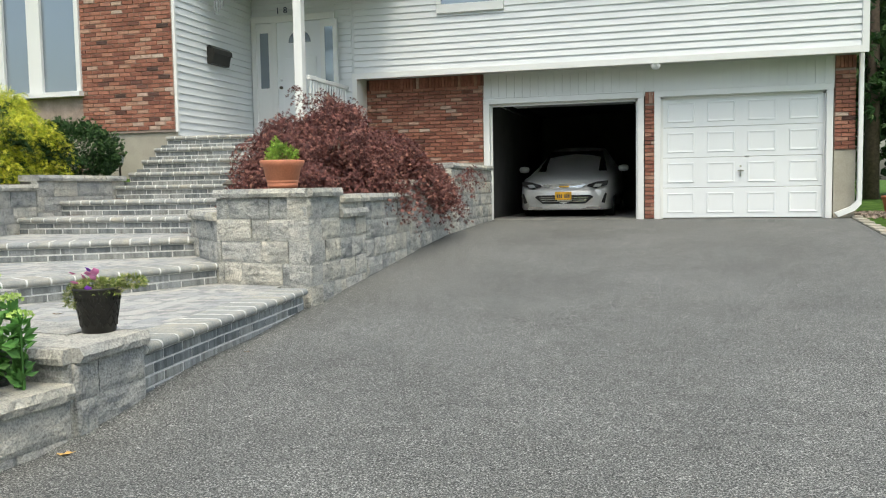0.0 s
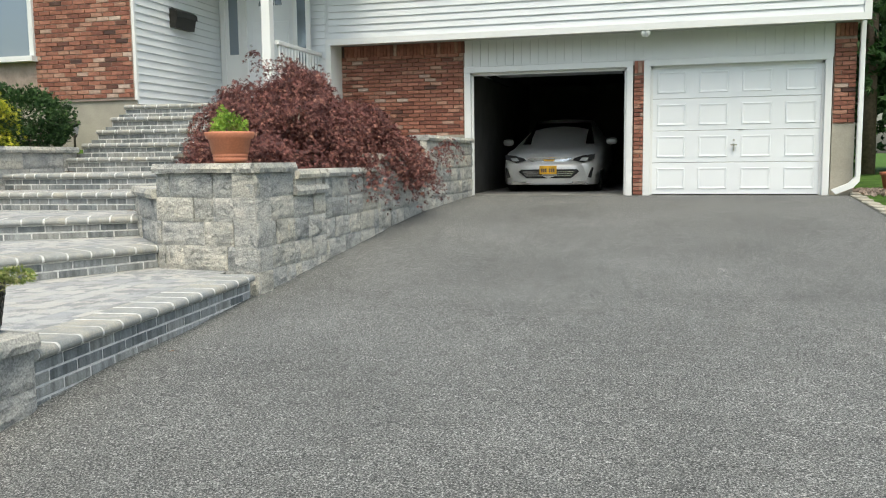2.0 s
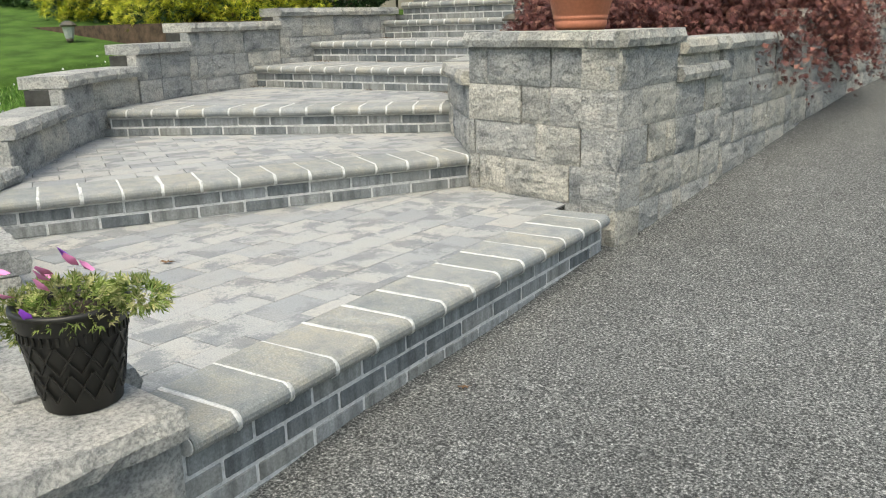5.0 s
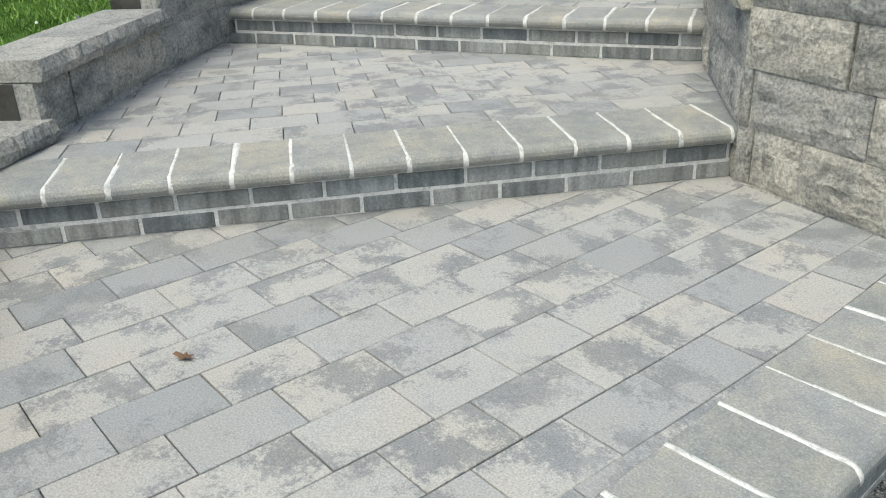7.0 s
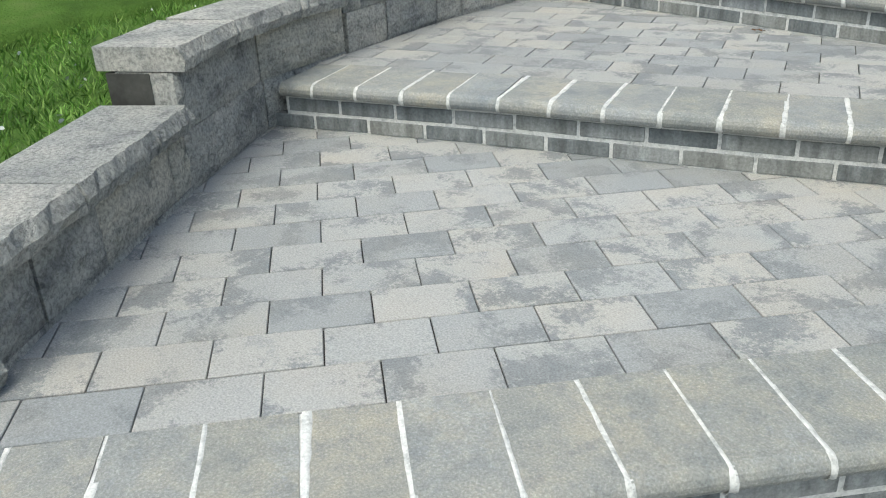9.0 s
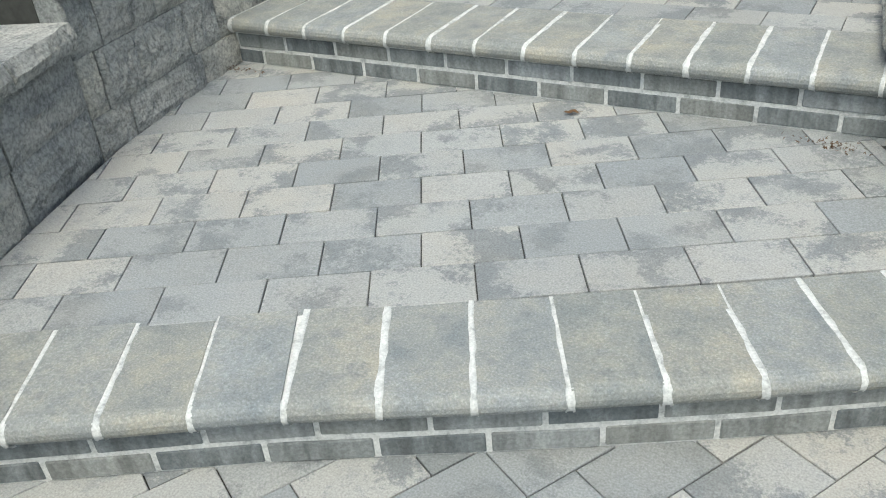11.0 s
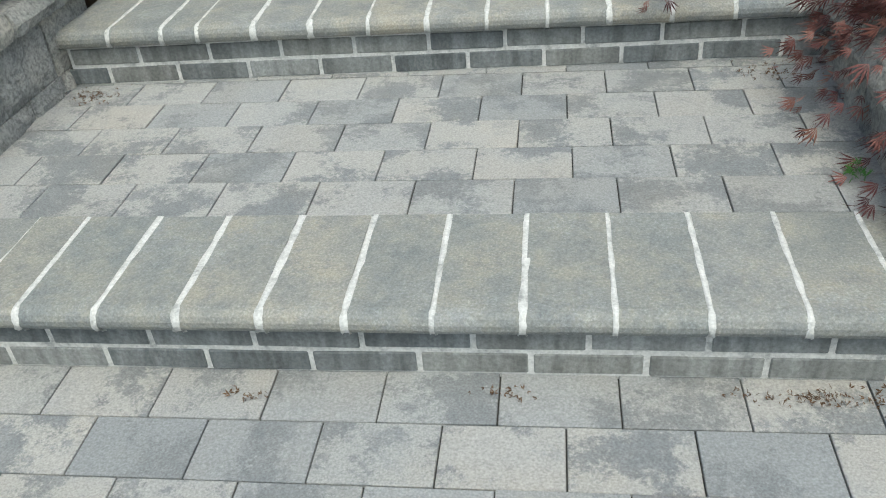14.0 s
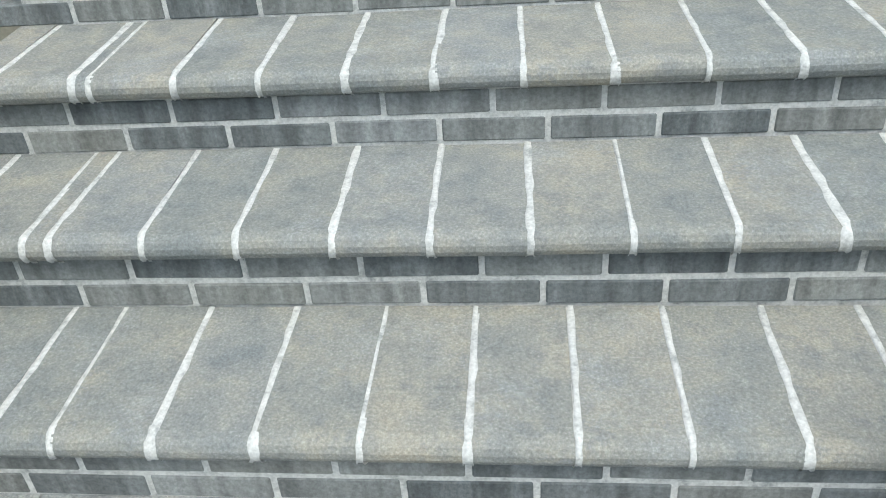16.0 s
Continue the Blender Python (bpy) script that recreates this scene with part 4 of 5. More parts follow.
# ---- car ----
def car():
    c = thing("car", (-0.92, 17.6, 0.25), "silver-white hatchback car parked in the dark garage, front towards the drive", "car")
    cx, yf = -0.92, 15.75
    # body as rings from nose to tail: y, half width, sill z, belt z, bonnet or roof z, crown half width
    rings = [(0.0, 0.70, 0.45, 0.72, 0.78, 0.55), (0.06, 0.80, 0.42, 0.80, 0.88, 0.66), (0.25, 0.87, 0.40, 0.88, 0.96, 0.72), (0.7, 0.90, 0.40, 0.98, 1.06, 0.74), (1.25, 0.90, 0.40, 1.04, 1.13, 0.72), (1.9, 0.90, 0.40, 1.08, 1.45, 0.60), (2.7, 0.90, 0.40, 1.1, 1.66, 0.56), (3.6, 0.89, 0.42, 1.12, 1.55, 0.55), (4.4, 0.80, 0.5, 1.05, 1.12, 0.55)]
    bm = bmesh.new()
    prev = None
    for y, w, z0, zb, zt, cw in rings:
        pts = [(-w * 0.93, z0), (-w, (z0 + zb) / 2), (-w * 0.97, zb), (-cw, zt - 0.03), (-cw * 0.5, zt), (0, zt + 0.01), (cw * 0.5, zt), (cw, zt - 0.03), (w * 0.97, zb), (w, (z0 + zb) / 2), (w * 0.93, z0)]
        ring = [bm.verts.new((cx + x, yf + y, z)) for x, z in pts]
        if prev:
            for i in range(len(ring)):
                bm.faces.new((prev[i], prev[(i + 1) % len(ring)], ring[(i + 1) % len(ring)], ring[i]))
        else:
            bm.faces.new(ring)
        prev = ring
    bm.faces.new(prev[::-1])
    part("body", bm, CARPAINT, c, "silver-white painted body", True)
    bm = bmesh.new()
    vs = [bm.verts.new(p) for p in ((cx - 0.70, yf + 1.28, 1.13), (cx + 0.70, yf + 1.28, 1.13), (cx + 0.55, yf + 2.2, 1.57), (cx - 0.55, yf + 2.2, 1.57))]
    bm.faces.new(vs)
    part("windscreen", bm, CARGLASS, c)
    # bumper and openings
    bm = sweep([(cx - 0.86, yf + 0.30), (cx - 0.76, yf + 0.05), (cx - 0.4, yf - 0.07), (cx, yf - 0.10), (cx + 0.4, yf - 0.07), (cx + 0.76, yf + 0.05), (cx + 0.86, yf + 0.30)], [(-0.1, 0.38), (-0.1, 0.80), (-0.03, 0.80), (0.0, 0.70), (0.02, 0.55), (0.01, 0.42), (-0.02, 0.38)])
    part("bumper", bm, CARPAINT, c, "", True)
    def plate(name, pts, mat, y0):
        bm2 = bmesh.new()
        a = [bm2.verts.new((cx + x, yf + y0 + 0.12 * x * x, z)) for x, z in pts]
        b = [bm2.verts.new((cx + x, yf + y0 + 0.03 + 0.12 * x * x, z)) for x, z in pts]
        bm2.faces.new(a)
        for i in range(len(a)):
            bm2.faces.new((a[i], b[i], b[(i + 1) % len(a)], a[(i + 1) % len(a)]))
        return part(name, bm2, mat, c)
    plate("lower_grille", [(-0.55, 0.62), (-0.40, 0.50), (0.40, 0.50), (0.55, 0.62), (0.50, 0.66), (-0.50, 0.66)], RUBBER, -0.135)
    for z, w in ((0.545, 0.42), (0.58, 0.44), (0.615, 0.46)):
        plate("grille_bar", [(-w, z - 0.008), (w, z - 0.008), (w, z + 0.008), (-w, z + 0.008)], CHROME, -0.15)
    plate("upper_grille", [(-0.42, 0.86), (-0.30, 0.79), (0.30, 0.79), (0.42, 0.86), (0.25, 0.875), (-0.25, 0.875)], CHROME, -0.06)
    plate("badge", [(-0.08, 0.81), (0.08, 0.81), (0.10, 0.835), (-0.10, 0.835)], YELLOW, -0.075)
    plate("lower_lip", [(-0.7, 0.39), (0.7, 0.39), (0.66, 0.44), (-0.66, 0.44)], CHROME, -0.13)
    for s in (-1, 1):
        pts = [(0.42, 0.82), (0.60, 0.78), (0.80, 0.84), (0.82, 0.93), (0.62, 0.91), (0.46, 0.86)]
        pts = [(x * s, z) for x, z in pts]
        plate("headlight", pts, RUBBER, -0.065)
        plate("headlight_lens", [(x * 0.985, z * 0.995) for x, z in [((0.55) * s, 0.815), ((0.68) * s, 0.81), ((0.72) * s, 0.87), ((0.6) * s, 0.87)]], LAMPGLASS, -0.075)
        plate("fog_recess", [(0.70 * s, 0.52), (0.76 * s, 0.50), (0.80 * s, 0.68), (0.77 * s, 0.70)], RUBBER, -0.155)
        m = part("mirror", lathe([(0.01, -0.11), (0.055, -0.09), (0.07, 0), (0.055, 0.08), (0.01, 0.10)], 12), CARPAINT, c, "", True, Matrix.Translation((cx + 1.02 * s, yf + 1.5, 1.18)) @ Matrix.Rotation(radians(90), 4, "Y"))
        for y in (0.8, 3.5):
            w = part("wheel", lathe([(0.16, -0.1), (0.31, -0.1), (0.33, -0.08), (0.33, 0.08), (0.31, 0.1), (0.16, 0.1)], 24), RUBBER, c, "", True, Matrix.Translation((cx + 0.78 * s, yf + y, 0.58)) @ Matrix.Rotation(radians(90), 4, "Y"))
            part("rim", lathe([(0.05, -0.11), (0.2, -0.105), (0.2, 0.105), (0.05, 0.11)], 16), CHROME, w, "", True, Matrix.Translation((cx + 0.78 * s, yf + y, 0.58)) @ Matrix.Rotation(radians(90), 4, "Y"))
    pl = boxed("number_plate", cx - 0.155, cx + 0.155, yf - 0.19, yf - 0.175, 0.575, 0.725, YELLOW, c, 0.003, "yellow number plate with dark characters")
    for k in range(7):
        if k != 3:
            boxed("character", cx - 0.12 + k * 0.036, cx - 0.098 + k * 0.036, yf - 0.193, yf - 0.1905, 0.61, 0.675, INK, pl)


car()


# ---- pots, lanterns ----
def tuft(name, mat, parent, centre, spread, count, size, seed, droop=0.0, lobes=3, squash=1.0, outward=True):
    """Many small pointed leaves round a centre, as one part."""
    rng = np.random.RandomState(seed)
    d = rng.normal(size=(count, 3))
    d /= np.linalg.norm(d, axis=1)[:, None]
    r = rng.uniform(0.35, 1.0, (count, 1)) ** 0.6
    pos = np.array(centre) + d * r * np.array(spread)
    pos[:, 2] -= droop * np.hypot(d[:, 0], d[:, 1]) * r[:, 0]
    return leaves(name, mat, parent, pos, d, size, seed, lobes)


def leaves(name, mat, parent, pos, aim, size, seed, lobes=3, thin=0.22, label=""):
    rng = np.random.RandomState(seed + 1)
    n = len(pos)
    aim = aim + rng.normal(scale=0.55, size=(n, 3))
    aim /= np.linalg.norm(aim, axis=1)[:, None] + 1e-9
    other = rng.normal(size=(n, 3))
    side = np.cross(aim, other)
    side /= np.linalg.norm(side, axis=1)[:, None] + 1e-9
    nor = np.cross(side, aim)
    s = size * rng.uniform(0.6, 1.3, (n, 1))
    verts, faces = [], []
    base = 0
    allv = []
    for k in range(lobes):
        ang = (k - (lobes - 1) / 2) * (1.7 / max(lobes, 1))
        tip = aim * math.cos(ang) + side * math.sin(ang)
        perp = side * math.cos(ang) - aim * math.sin(ang)
        ln = s * (1.0 - 0.25 * abs(ang))
        allv.append(np.stack([pos, pos + tip * ln * 0.45 + perp * ln * thin * 0.5 + nor * ln * 0.05, pos + tip * ln - nor * ln * 0.12, pos + tip * ln * 0.45 - perp * ln * thin * 0.5 + nor * ln * 0.05], axis=1))
    v = np.stack(allv, axis=1)
    # the lobes of a leaf share their first corner, so that a leaf is one island
    n_l = lobes
    flat = np.concatenate([v[:, 0, :1], v[:, :, 1:].reshape(n, n_l * 3, 3)], axis=1).reshape(-1, 3)
    stride = 1 + 3 * n_l
    start = np.arange(n)[:, None] * stride
    quads = np.concatenate([np.concatenate([start, start + 1 + 3 * k, start + 2 + 3 * k, start + 3 + 3 * k], axis=1) for k in range(n_l)], axis=0)
    me = bpy.data.meshes.new(name)
    me.from_pydata(flat.tolist(), [], quads.tolist())
    me.materials.append(mat)
    return attach(name, me, parent, None, label)


def terracotta_pot():
    at = (-2.42, 6.88, 0.866)
    p = thing("flower_pot", at, "terracotta-coloured round pot with green herbs on the pier cap", "flower pot")
    prof = [(0.125, 0), (0.135, 0.01), (0.14, 0.02), (0.143, 0.045), (0.138, 0.05), (0.146, 0.055), (0.149, 0.07), (0.144, 0.075), (0.151, 0.08), (0.175, 0.20), (0.195, 0.205), (0.21, 0.25), (0.205, 0.262), (0.185, 0.262), (0.175, 0.22), (0.02, 0.215)]
    part("pot", lathe(prof, 40), TERRACOTTA, p, "", True, Matrix.Translation(at))
    part("soil", lathe([(0.17, 0.20), (0.178, 0.225), (0.02, 0.235)], 24), SOIL, p, "", True, Matrix.Translation(at))
    tuft("herb", HERB, p, (at[0], at[1], at[2] + 0.30), (0.15, 0.15, 0.12), 700, 0.035, 3, 0, 3)
    tuft("herb", HERB, p, (at[0] - 0.06, at[1], at[2] + 0.38), (0.04, 0.04, 0.1), 120, 0.03, 4, 0, 3)


def black_pot():
    at = (-1.94, 3.59, 0.090)
    p = thing("flower_pot", at, "tall black plastic pot with woven relief, pink petunias and trailing greens", "flower pot")
    part("pot", lathe([(0.082, 0), (0.088, 0.004), (0.119, 0.20), (0.124, 0.205), (0.126, 0.235), (0.132, 0.238), (0.132, 0.25), (0.118, 0.25), (0.11, 0.22), (0.01, 0.215)], 40), BLACKPLASTIC, p, "", True, Matrix.Translation(at))
    for i in range(14):
        for s in (-1, 1):
            for r in range(2):
                bm = bmesh.new()
                pts = []
                for k in range(4):
                    f = k / 3
                    z = 0.035 + 0.07 * r + 0.07 * f
                    a = 2 * math.pi * (i + 0.5 * r) / 14 + s * 0.42 * (f - 0.5)
                    rad = 0.088 + (0.119 - 0.088) * z / 0.20
                    pts.append((a, z, rad))
                prev = None
                for a, z, rad in pts:
                    ring = [bm.verts.new(((rad + e) * math.cos(a + w), (rad + e) * math.sin(a + w), z)) for e, w in ((-0.003, -0.035), (0.0035, -0.02), (0.0035, 0.02), (-0.003, 0.035))]
                    if prev:
                        for q in range(4):
                            bm.faces.new((prev[q], prev[(q + 1) % 4], ring[(q + 1) % 4], ring[q]))
                    prev = ring
                part("woven_strip", bm, BLACKPLASTIC, p, m=Matrix.Translation(at))
    for i in range(40):
        a = 2 * math.pi * i / 40
        part("rib", box(bmesh.new(), 0.117, 0.122, -0.003, 0.003, 0.18, 0.20), BLACKPLASTIC, p, m=Matrix.Translation(at) @ Matrix.Rotation(a, 4, "Z"))
    part("soil", lathe([(0.10, 0.19), (0.112, 0.225), (0.01, 0.235)], 20), SOIL, p, "", True, Matrix.Translation(at))
    tuft("foliage", POTLEAF, p, (at[0], at[1], at[2] + 0.255), (0.15, 0.12, 0.05), 900, 0.022, 5, 0.02, 3)
    tuft("trailing_sprig", POTLEAF, p, (at[0] + 0.17, at[1] + 0.07, at[2] + 0.275), (0.09, 0.05, 0.035), 330, 0.022, 6, 0.0, 3)
    tuft("trailing_sprig", POTLEAF, p, (at[0] - 0.1, at[1] - 0.07, at[2] + 0.22), (0.05, 0.05, 0.07), 260, 0.022, 7, 0.03, 3)
    rng = random.Random(3)
    for k in range(11):
        a = rng.uniform(2.2, 5.2)
        r = rng.uniform(0.04, 0.14)
        c = Vector((at[0] + r * math.cos(a), at[1] + r * math.sin(a), at[2] + 0.30 + rng.uniform(-0.06, 0.05)))
        bm = bmesh.new()
        m = bm.verts.new((0, 0, -0.006))
        rim = [bm.verts.new((0.021 * math.cos(t) * (1 + 0.12 * math.cos(5 * t)), 0.021 * math.sin(t) * (1 + 0.12 * math.cos(5 * t)), 0.004 + 0.002 * math.sin(10 * t))) for t in [2 * math.pi * i / 20 for i in range(20)]]
        for i in range(20):
            bm.faces.new((m, rim[i], rim[(i + 1) % 20]))
        part("petunia_flower", bm, PURPLE if k in (3, 7) else PINK, p, "", True, Matrix.Translation(c) @ Euler((rng.uniform(-1.2, -0.3), rng.uniform(-0.6, 0.6), 0)).to_matrix().to_4x4())


terracotta_pot()
black_pot()


def lantern(at, label, scale=1.0):
    l = thing("path_light", at, label, "path light", "path lights")
    m = Matrix.Translation(at) @ Matrix.Diagonal((scale, scale, scale, 1))
    part("stake", lathe([(0.012, -0.15), (0.014, 0.16), (0.03, 0.17), (0.04, 0.20)], 10), BRONZE, l, "", True, m)
    part("lamp", lathe([(0.038, 0.20), (0.045, 0.215), (0.062, 0.31), (0.064, 0.315)], 8), LAMPGLASS, l, "", False, m)
    part("cap", lathe([(0.08, 0.315), (0.085, 0.33), (0.05, 0.36), (0.02, 0.372)], 8), BRONZE, l, "", False, m)
    return l


lantern((-7.10, 10.85, 1.06), "bronze path light on a stake above the block wall", 1.15)
lantern((-8.4, 7.3, 0.66), "grey path light on a stake in the green lawn")
lantern((-3.84, 8.40, 0.60), "grey path light set among the maple branches beside the steps")


# ---- plants ----
def shrub_blob(name, label, category, centre, radii, count, size, mat, seed, lobes=4, lumps=14, droop=0.3, thin=0.2, trunk=BARK, taper=0.0):
    """A shrub of leaf clumps on an uneven rounded outline, with limbs inside."""
    rng = np.random.RandomState(seed)
    base = (centre[0], centre[1], centre[2] - radii[2])
    s = thing(name, base, label, category)
    lump_d = rng.normal(size=(lumps, 3))
    lump_d[:, 2] = np.abs(lump_d[:, 2]) * 0.9 - 0.15
    lump_d /= np.linalg.norm(lump_d, axis=1)[:, None]
    d = rng.normal(size=(count, 3))
    d[:, 2] = np.where(d[:, 2] < 0, d[:, 2] * 0.45, d[:, 2])
    d /= np.linalg.norm(d, axis=1)[:, None]
    near = (d @ lump_d.T).max(axis=1)
    bulge = 0.80 + 0.24 * np.clip((near - 0.75) / 0.25, 0, 1)
    wob = 1 + 0.05 * np.sin(9 * d[:, 0] + 4 * d[:, 2] + seed) * np.cos(8 * d[:, 1])
    layer = 1 - 0.32 * rng.uniform(0, 1, count) ** 2.2
    pos = np.array(centre) + d * (bulge * wob * layer)[:, None] * np.array(radii)
    pos += rng.normal(scale=0.03, size=pos.shape)
    fall = np.clip((pos[:, 1] - centre[1] + 0.5) / radii[1], 0, 1)
    up = pos[:, 2] > centre[2] - 0.3
    pos[:, 2] = np.where(up, centre[2] - 0.3 + (pos[:, 2] - centre[2] + 0.3) * (1 - taper * fall), pos[:, 2])
    aim = d.copy()
    aim[:, 2] -= droop
    leaves("crown", mat, s, pos, aim, size, seed, lobes, thin)
    rr = random.Random(seed)
    for k in range(9):
        bm = bmesh.new()
        a = 2 * math.pi * k / 9 + rr.uniform(-0.3, 0.3)
        prev = None
        for f in (0, 0.35, 0.7, 1.0):
            c = Vector((base[0] + math.cos(a) * radii[0] * 0.7 * f, base[1] + math.sin(a) * radii[1] * 0.7 * f, base[2] - 0.1 + (radii[2] * 1.3) * (f ** 0.6)))
            w = 0.03 * (1 - 0.8 * f)
            ring = [bm.verts.new((c.x + w * math.cos(q), c.y + w * math.sin(q), c.z)) for q in (0, 1.57, 3.14, 4.71)]
            if prev:
                for q in range(4):
                    bm.faces.new((prev[q], prev[(q + 1) % 4], ring[(q + 1) % 4], ring[q]))
            prev = ring
        part("limb", bm, trunk, s)
    return s


def sprays(name, mat, parent, tufts, per, size, seed, lobes, thin, flat=0.22, droop=0.9, down=0.75):
    """Leaf sprays: each tuft is a small shelf that droops outward. tufts: x, y, z, width, outward x, outward y."""
    rng = np.random.RandomState(seed)
    pos, aim = [], []
    for x, y, z, w, ox, oy in tufts:
        n = int(per * (w / 0.25) ** 2)
        d = rng.normal(size=(n, 3))
        d /= np.linalg.norm(d, axis=1)[:, None]
        q = rng.uniform(0, 1, n) ** 0.5
        px, py = d[:, 0] * q * w * 1.25, d[:, 1] * q * w * 1.25
        reach = px * ox + py * oy
        pz = d[:, 2] * w * flat - droop * (px ** 2 + py ** 2) / w - 0.45 * np.clip(reach, 0, 1)
        pos.append(np.stack([x + px, y + py, z + pz], axis=1))
        aim.append(np.stack([px / w * 0.7 + ox * 0.7, py / w * 0.7 + oy * 0.7, np.full(n, -down)], axis=1) * 1.5)
    return leaves(name, mat, parent, np.concatenate(pos), np.concatenate(aim), size, seed + 1, lobes, thin)


def branches(parent, at, reach, rise, count, seed):
    rr = random.Random(seed)
    for k in range(count):
        bm = bmesh.new()
        a = 2 * math.pi * k / count + rr.uniform(-0.2, 0.2)
        far = rr.uniform(0.6, 0.9)
        prev = None
        for f in (0, 0.2, 0.4, 0.6, 0.8, 1.0):
            c = Vector((at[0] + math.cos(a) * reach[0] * far * f, at[1] + math.sin(a) * reach[1] * far * f, at[2] + rise * math.sin(min(f * 2.2, 1.9)) * (1 - 0.35 * f)))
            w = 0.035 * (1 - 0.85 * f)
            ring = [bm.verts.new((c.x + w * math.cos(q), c.y + w * math.sin(q), c.z)) for q in (0, 1.57, 3.14, 4.71)]
            if prev:
                for q in range(4):
                    bm.faces.new((prev[q], prev[(q + 1) % 4], ring[(q + 1) % 4], ring[q]))
            prev = ring
        part("limb", bm, BARK, parent)


def maple():
    s = thing("japanese_maple", (-2.95, 9.6, 0.7), "weeping purple-red Japanese maple with lacy leaves hanging over the block wall", "shrub")
    rng = np.random.RandomState(21)
    tufts = []
    # shelves of drooping twigs on a lopsided dome, highest near the steps and falling away towards the garage
    for k in range(330):
        a = rng.uniform(0, 2 * math.pi)
        r = rng.uniform(0, 1) ** 0.55
        x = -2.90 + (1.24 if math.cos(a) < 0 else 1.12) * r * math.cos(a)
        y = 9.85 + 2.15 * r * math.sin(a)
        f = min(max((y - 9.0) / 2.9, 0), 1)
        dome = 1.14 - 0.66 * f - 0.16 * (x + 3.3)
        z = 0.90 + dome * max(1 - r ** 1.9, 0) ** 0.6 + 0.12 * math.sin(6 * x + 4 * y) - rng.uniform(0, 0.14)
        tufts.append((x, y, z, rng.uniform(0.13, 0.26), r * math.cos(a), r * math.sin(a)))
    for x, y, z in ((-1.88, 9.9, 0.98), (-1.84, 10.3, 0.96), (-1.84, 10.8, 0.92), (-1.82, 11.2, 1.0), (-1.86, 11.8, 1.08), (-1.86, 12.2, 1.15), (-1.83, 10.6, 0.72), (-1.82, 11.0, 0.70)):
        tufts.append((x, y, z, 0.2, 0.9, 0.0))
    for x, y, z in ((-4.16, 9.75, 1.2), (-4.12, 10.2, 1.32), (-4.0, 10.7, 1.45)):
        tufts.append((x, y, z, 0.17, -0.9, 0.0))
    for k in range(14):
        tufts.append((-3.15 + rng.uniform(-0.4, 0.45), 9.2 + rng.uniform(-0.5, 0.6), 1.98 + rng.uniform(-0.06, 0.1), 0.11, rng.uniform(-1, 1), rng.uniform(-1, 1)))
    # one long twig arches over the upper steps and hangs
    arch = [(-4.05, 9.9, 1.50), (-4.3, 9.88, 1.56), (-4.5, 9.86, 1.48), (-4.59, 9.85, 1.34), (-4.62, 9.87, 1.18), (-4.63, 9.89, 1.02)]
    for p, q in zip(arch, arch[1:]):
        for f in (0.0, 0.33, 0.67):
            tufts.append((*(a + (b - a) * f for a, b in zip(p, q)), 0.06, -0.15, -0.1))
    twig = bmesh.new()
    prev = None
    for x, y, z in arch:
        ring = [twig.verts.new((x + 0.004 * math.cos(q), y + 0.004 * math.sin(q), z + 0.004 * math.cos(q))) for q in (0, 2.1, 4.2)]
        if prev:
            for q in range(3):
                twig.faces.new((prev[q], prev[(q + 1) % 3], ring[(q + 1) % 3], ring[q]))
        prev = ring
    part("twig", twig, BARK, s)
    sprays("crown", MAPLE, s, tufts, 230, 0.048, 22, 5, 0.11)
    inner = [(-2.9 + (x + 2.9) * 0.8, 9.85 + (y - 9.85) * 0.85, 0.85 + (z - 0.85) * 0.8, 0.27, o, p) for x, y, z, _, o, p in tufts[:330:2]]
    sprays("inner_foliage", MAPLE, s, inner, 200, 0.05, 27, 5, 0.13)
    skirt = [(-2.85 + 1.0 * math.cos(a), 9.7 + 1.95 * math.sin(a), 1.02 + 0.12 * math.sin(3 * a), 0.24, math.cos(a), math.sin(a)) for a in (2 * math.pi * k / 34 for k in range(34)) if math.cos(a) > -0.75]
    sprays("lower_spray", MAPLE, s, skirt, 240, 0.05, 29, 5, 0.12)
    branches(s, (-2.95, 9.6, 0.55), (1.0, 1.9), 1.2, 16, 21)


def cypress(label, centre, radii, count, seed):
    s = thing("cypress_shrub", (centre[0], centre[1], centre[2] - radii[2]), label, "shrub")
    rng = np.random.RandomState(seed)
    tufts = []
    for k in range(count):
        a, u = rng.uniform(0, 2 * math.pi), rng.uniform(-0.75, 1)
        h = math.sqrt(1 - u * u)
        lump = 0.9 + 0.14 * math.sin(4 * a + seed) * math.cos(5 * u) + rng.uniform(-0.12, 0.06)
        tufts.append((centre[0] + radii[0] * h * math.cos(a) * lump, centre[1] + radii[1] * h * math.sin(a) * lump, centre[2] + radii[2] * u * lump, rng.uniform(0.10, 0.19), h * math.cos(a), h * math.sin(a)))
    sprays("crown", CYPRESS, s, tufts, 330, 0.062, seed + 5, 3, 0.09, 0.35, 0.9, 0.45)
    # dark green inner layer puts the crown's deep shadows in leaf colour
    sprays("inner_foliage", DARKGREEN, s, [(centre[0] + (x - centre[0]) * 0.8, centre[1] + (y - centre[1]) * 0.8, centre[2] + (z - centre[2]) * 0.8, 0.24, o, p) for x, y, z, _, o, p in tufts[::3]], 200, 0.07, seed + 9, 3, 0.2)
    branches(s, (centre[0], centre[1], centre[2] - radii[2]), (radii[0] * 0.8, radii[1] * 0.8), radii[2] * 1.2, 9, seed)


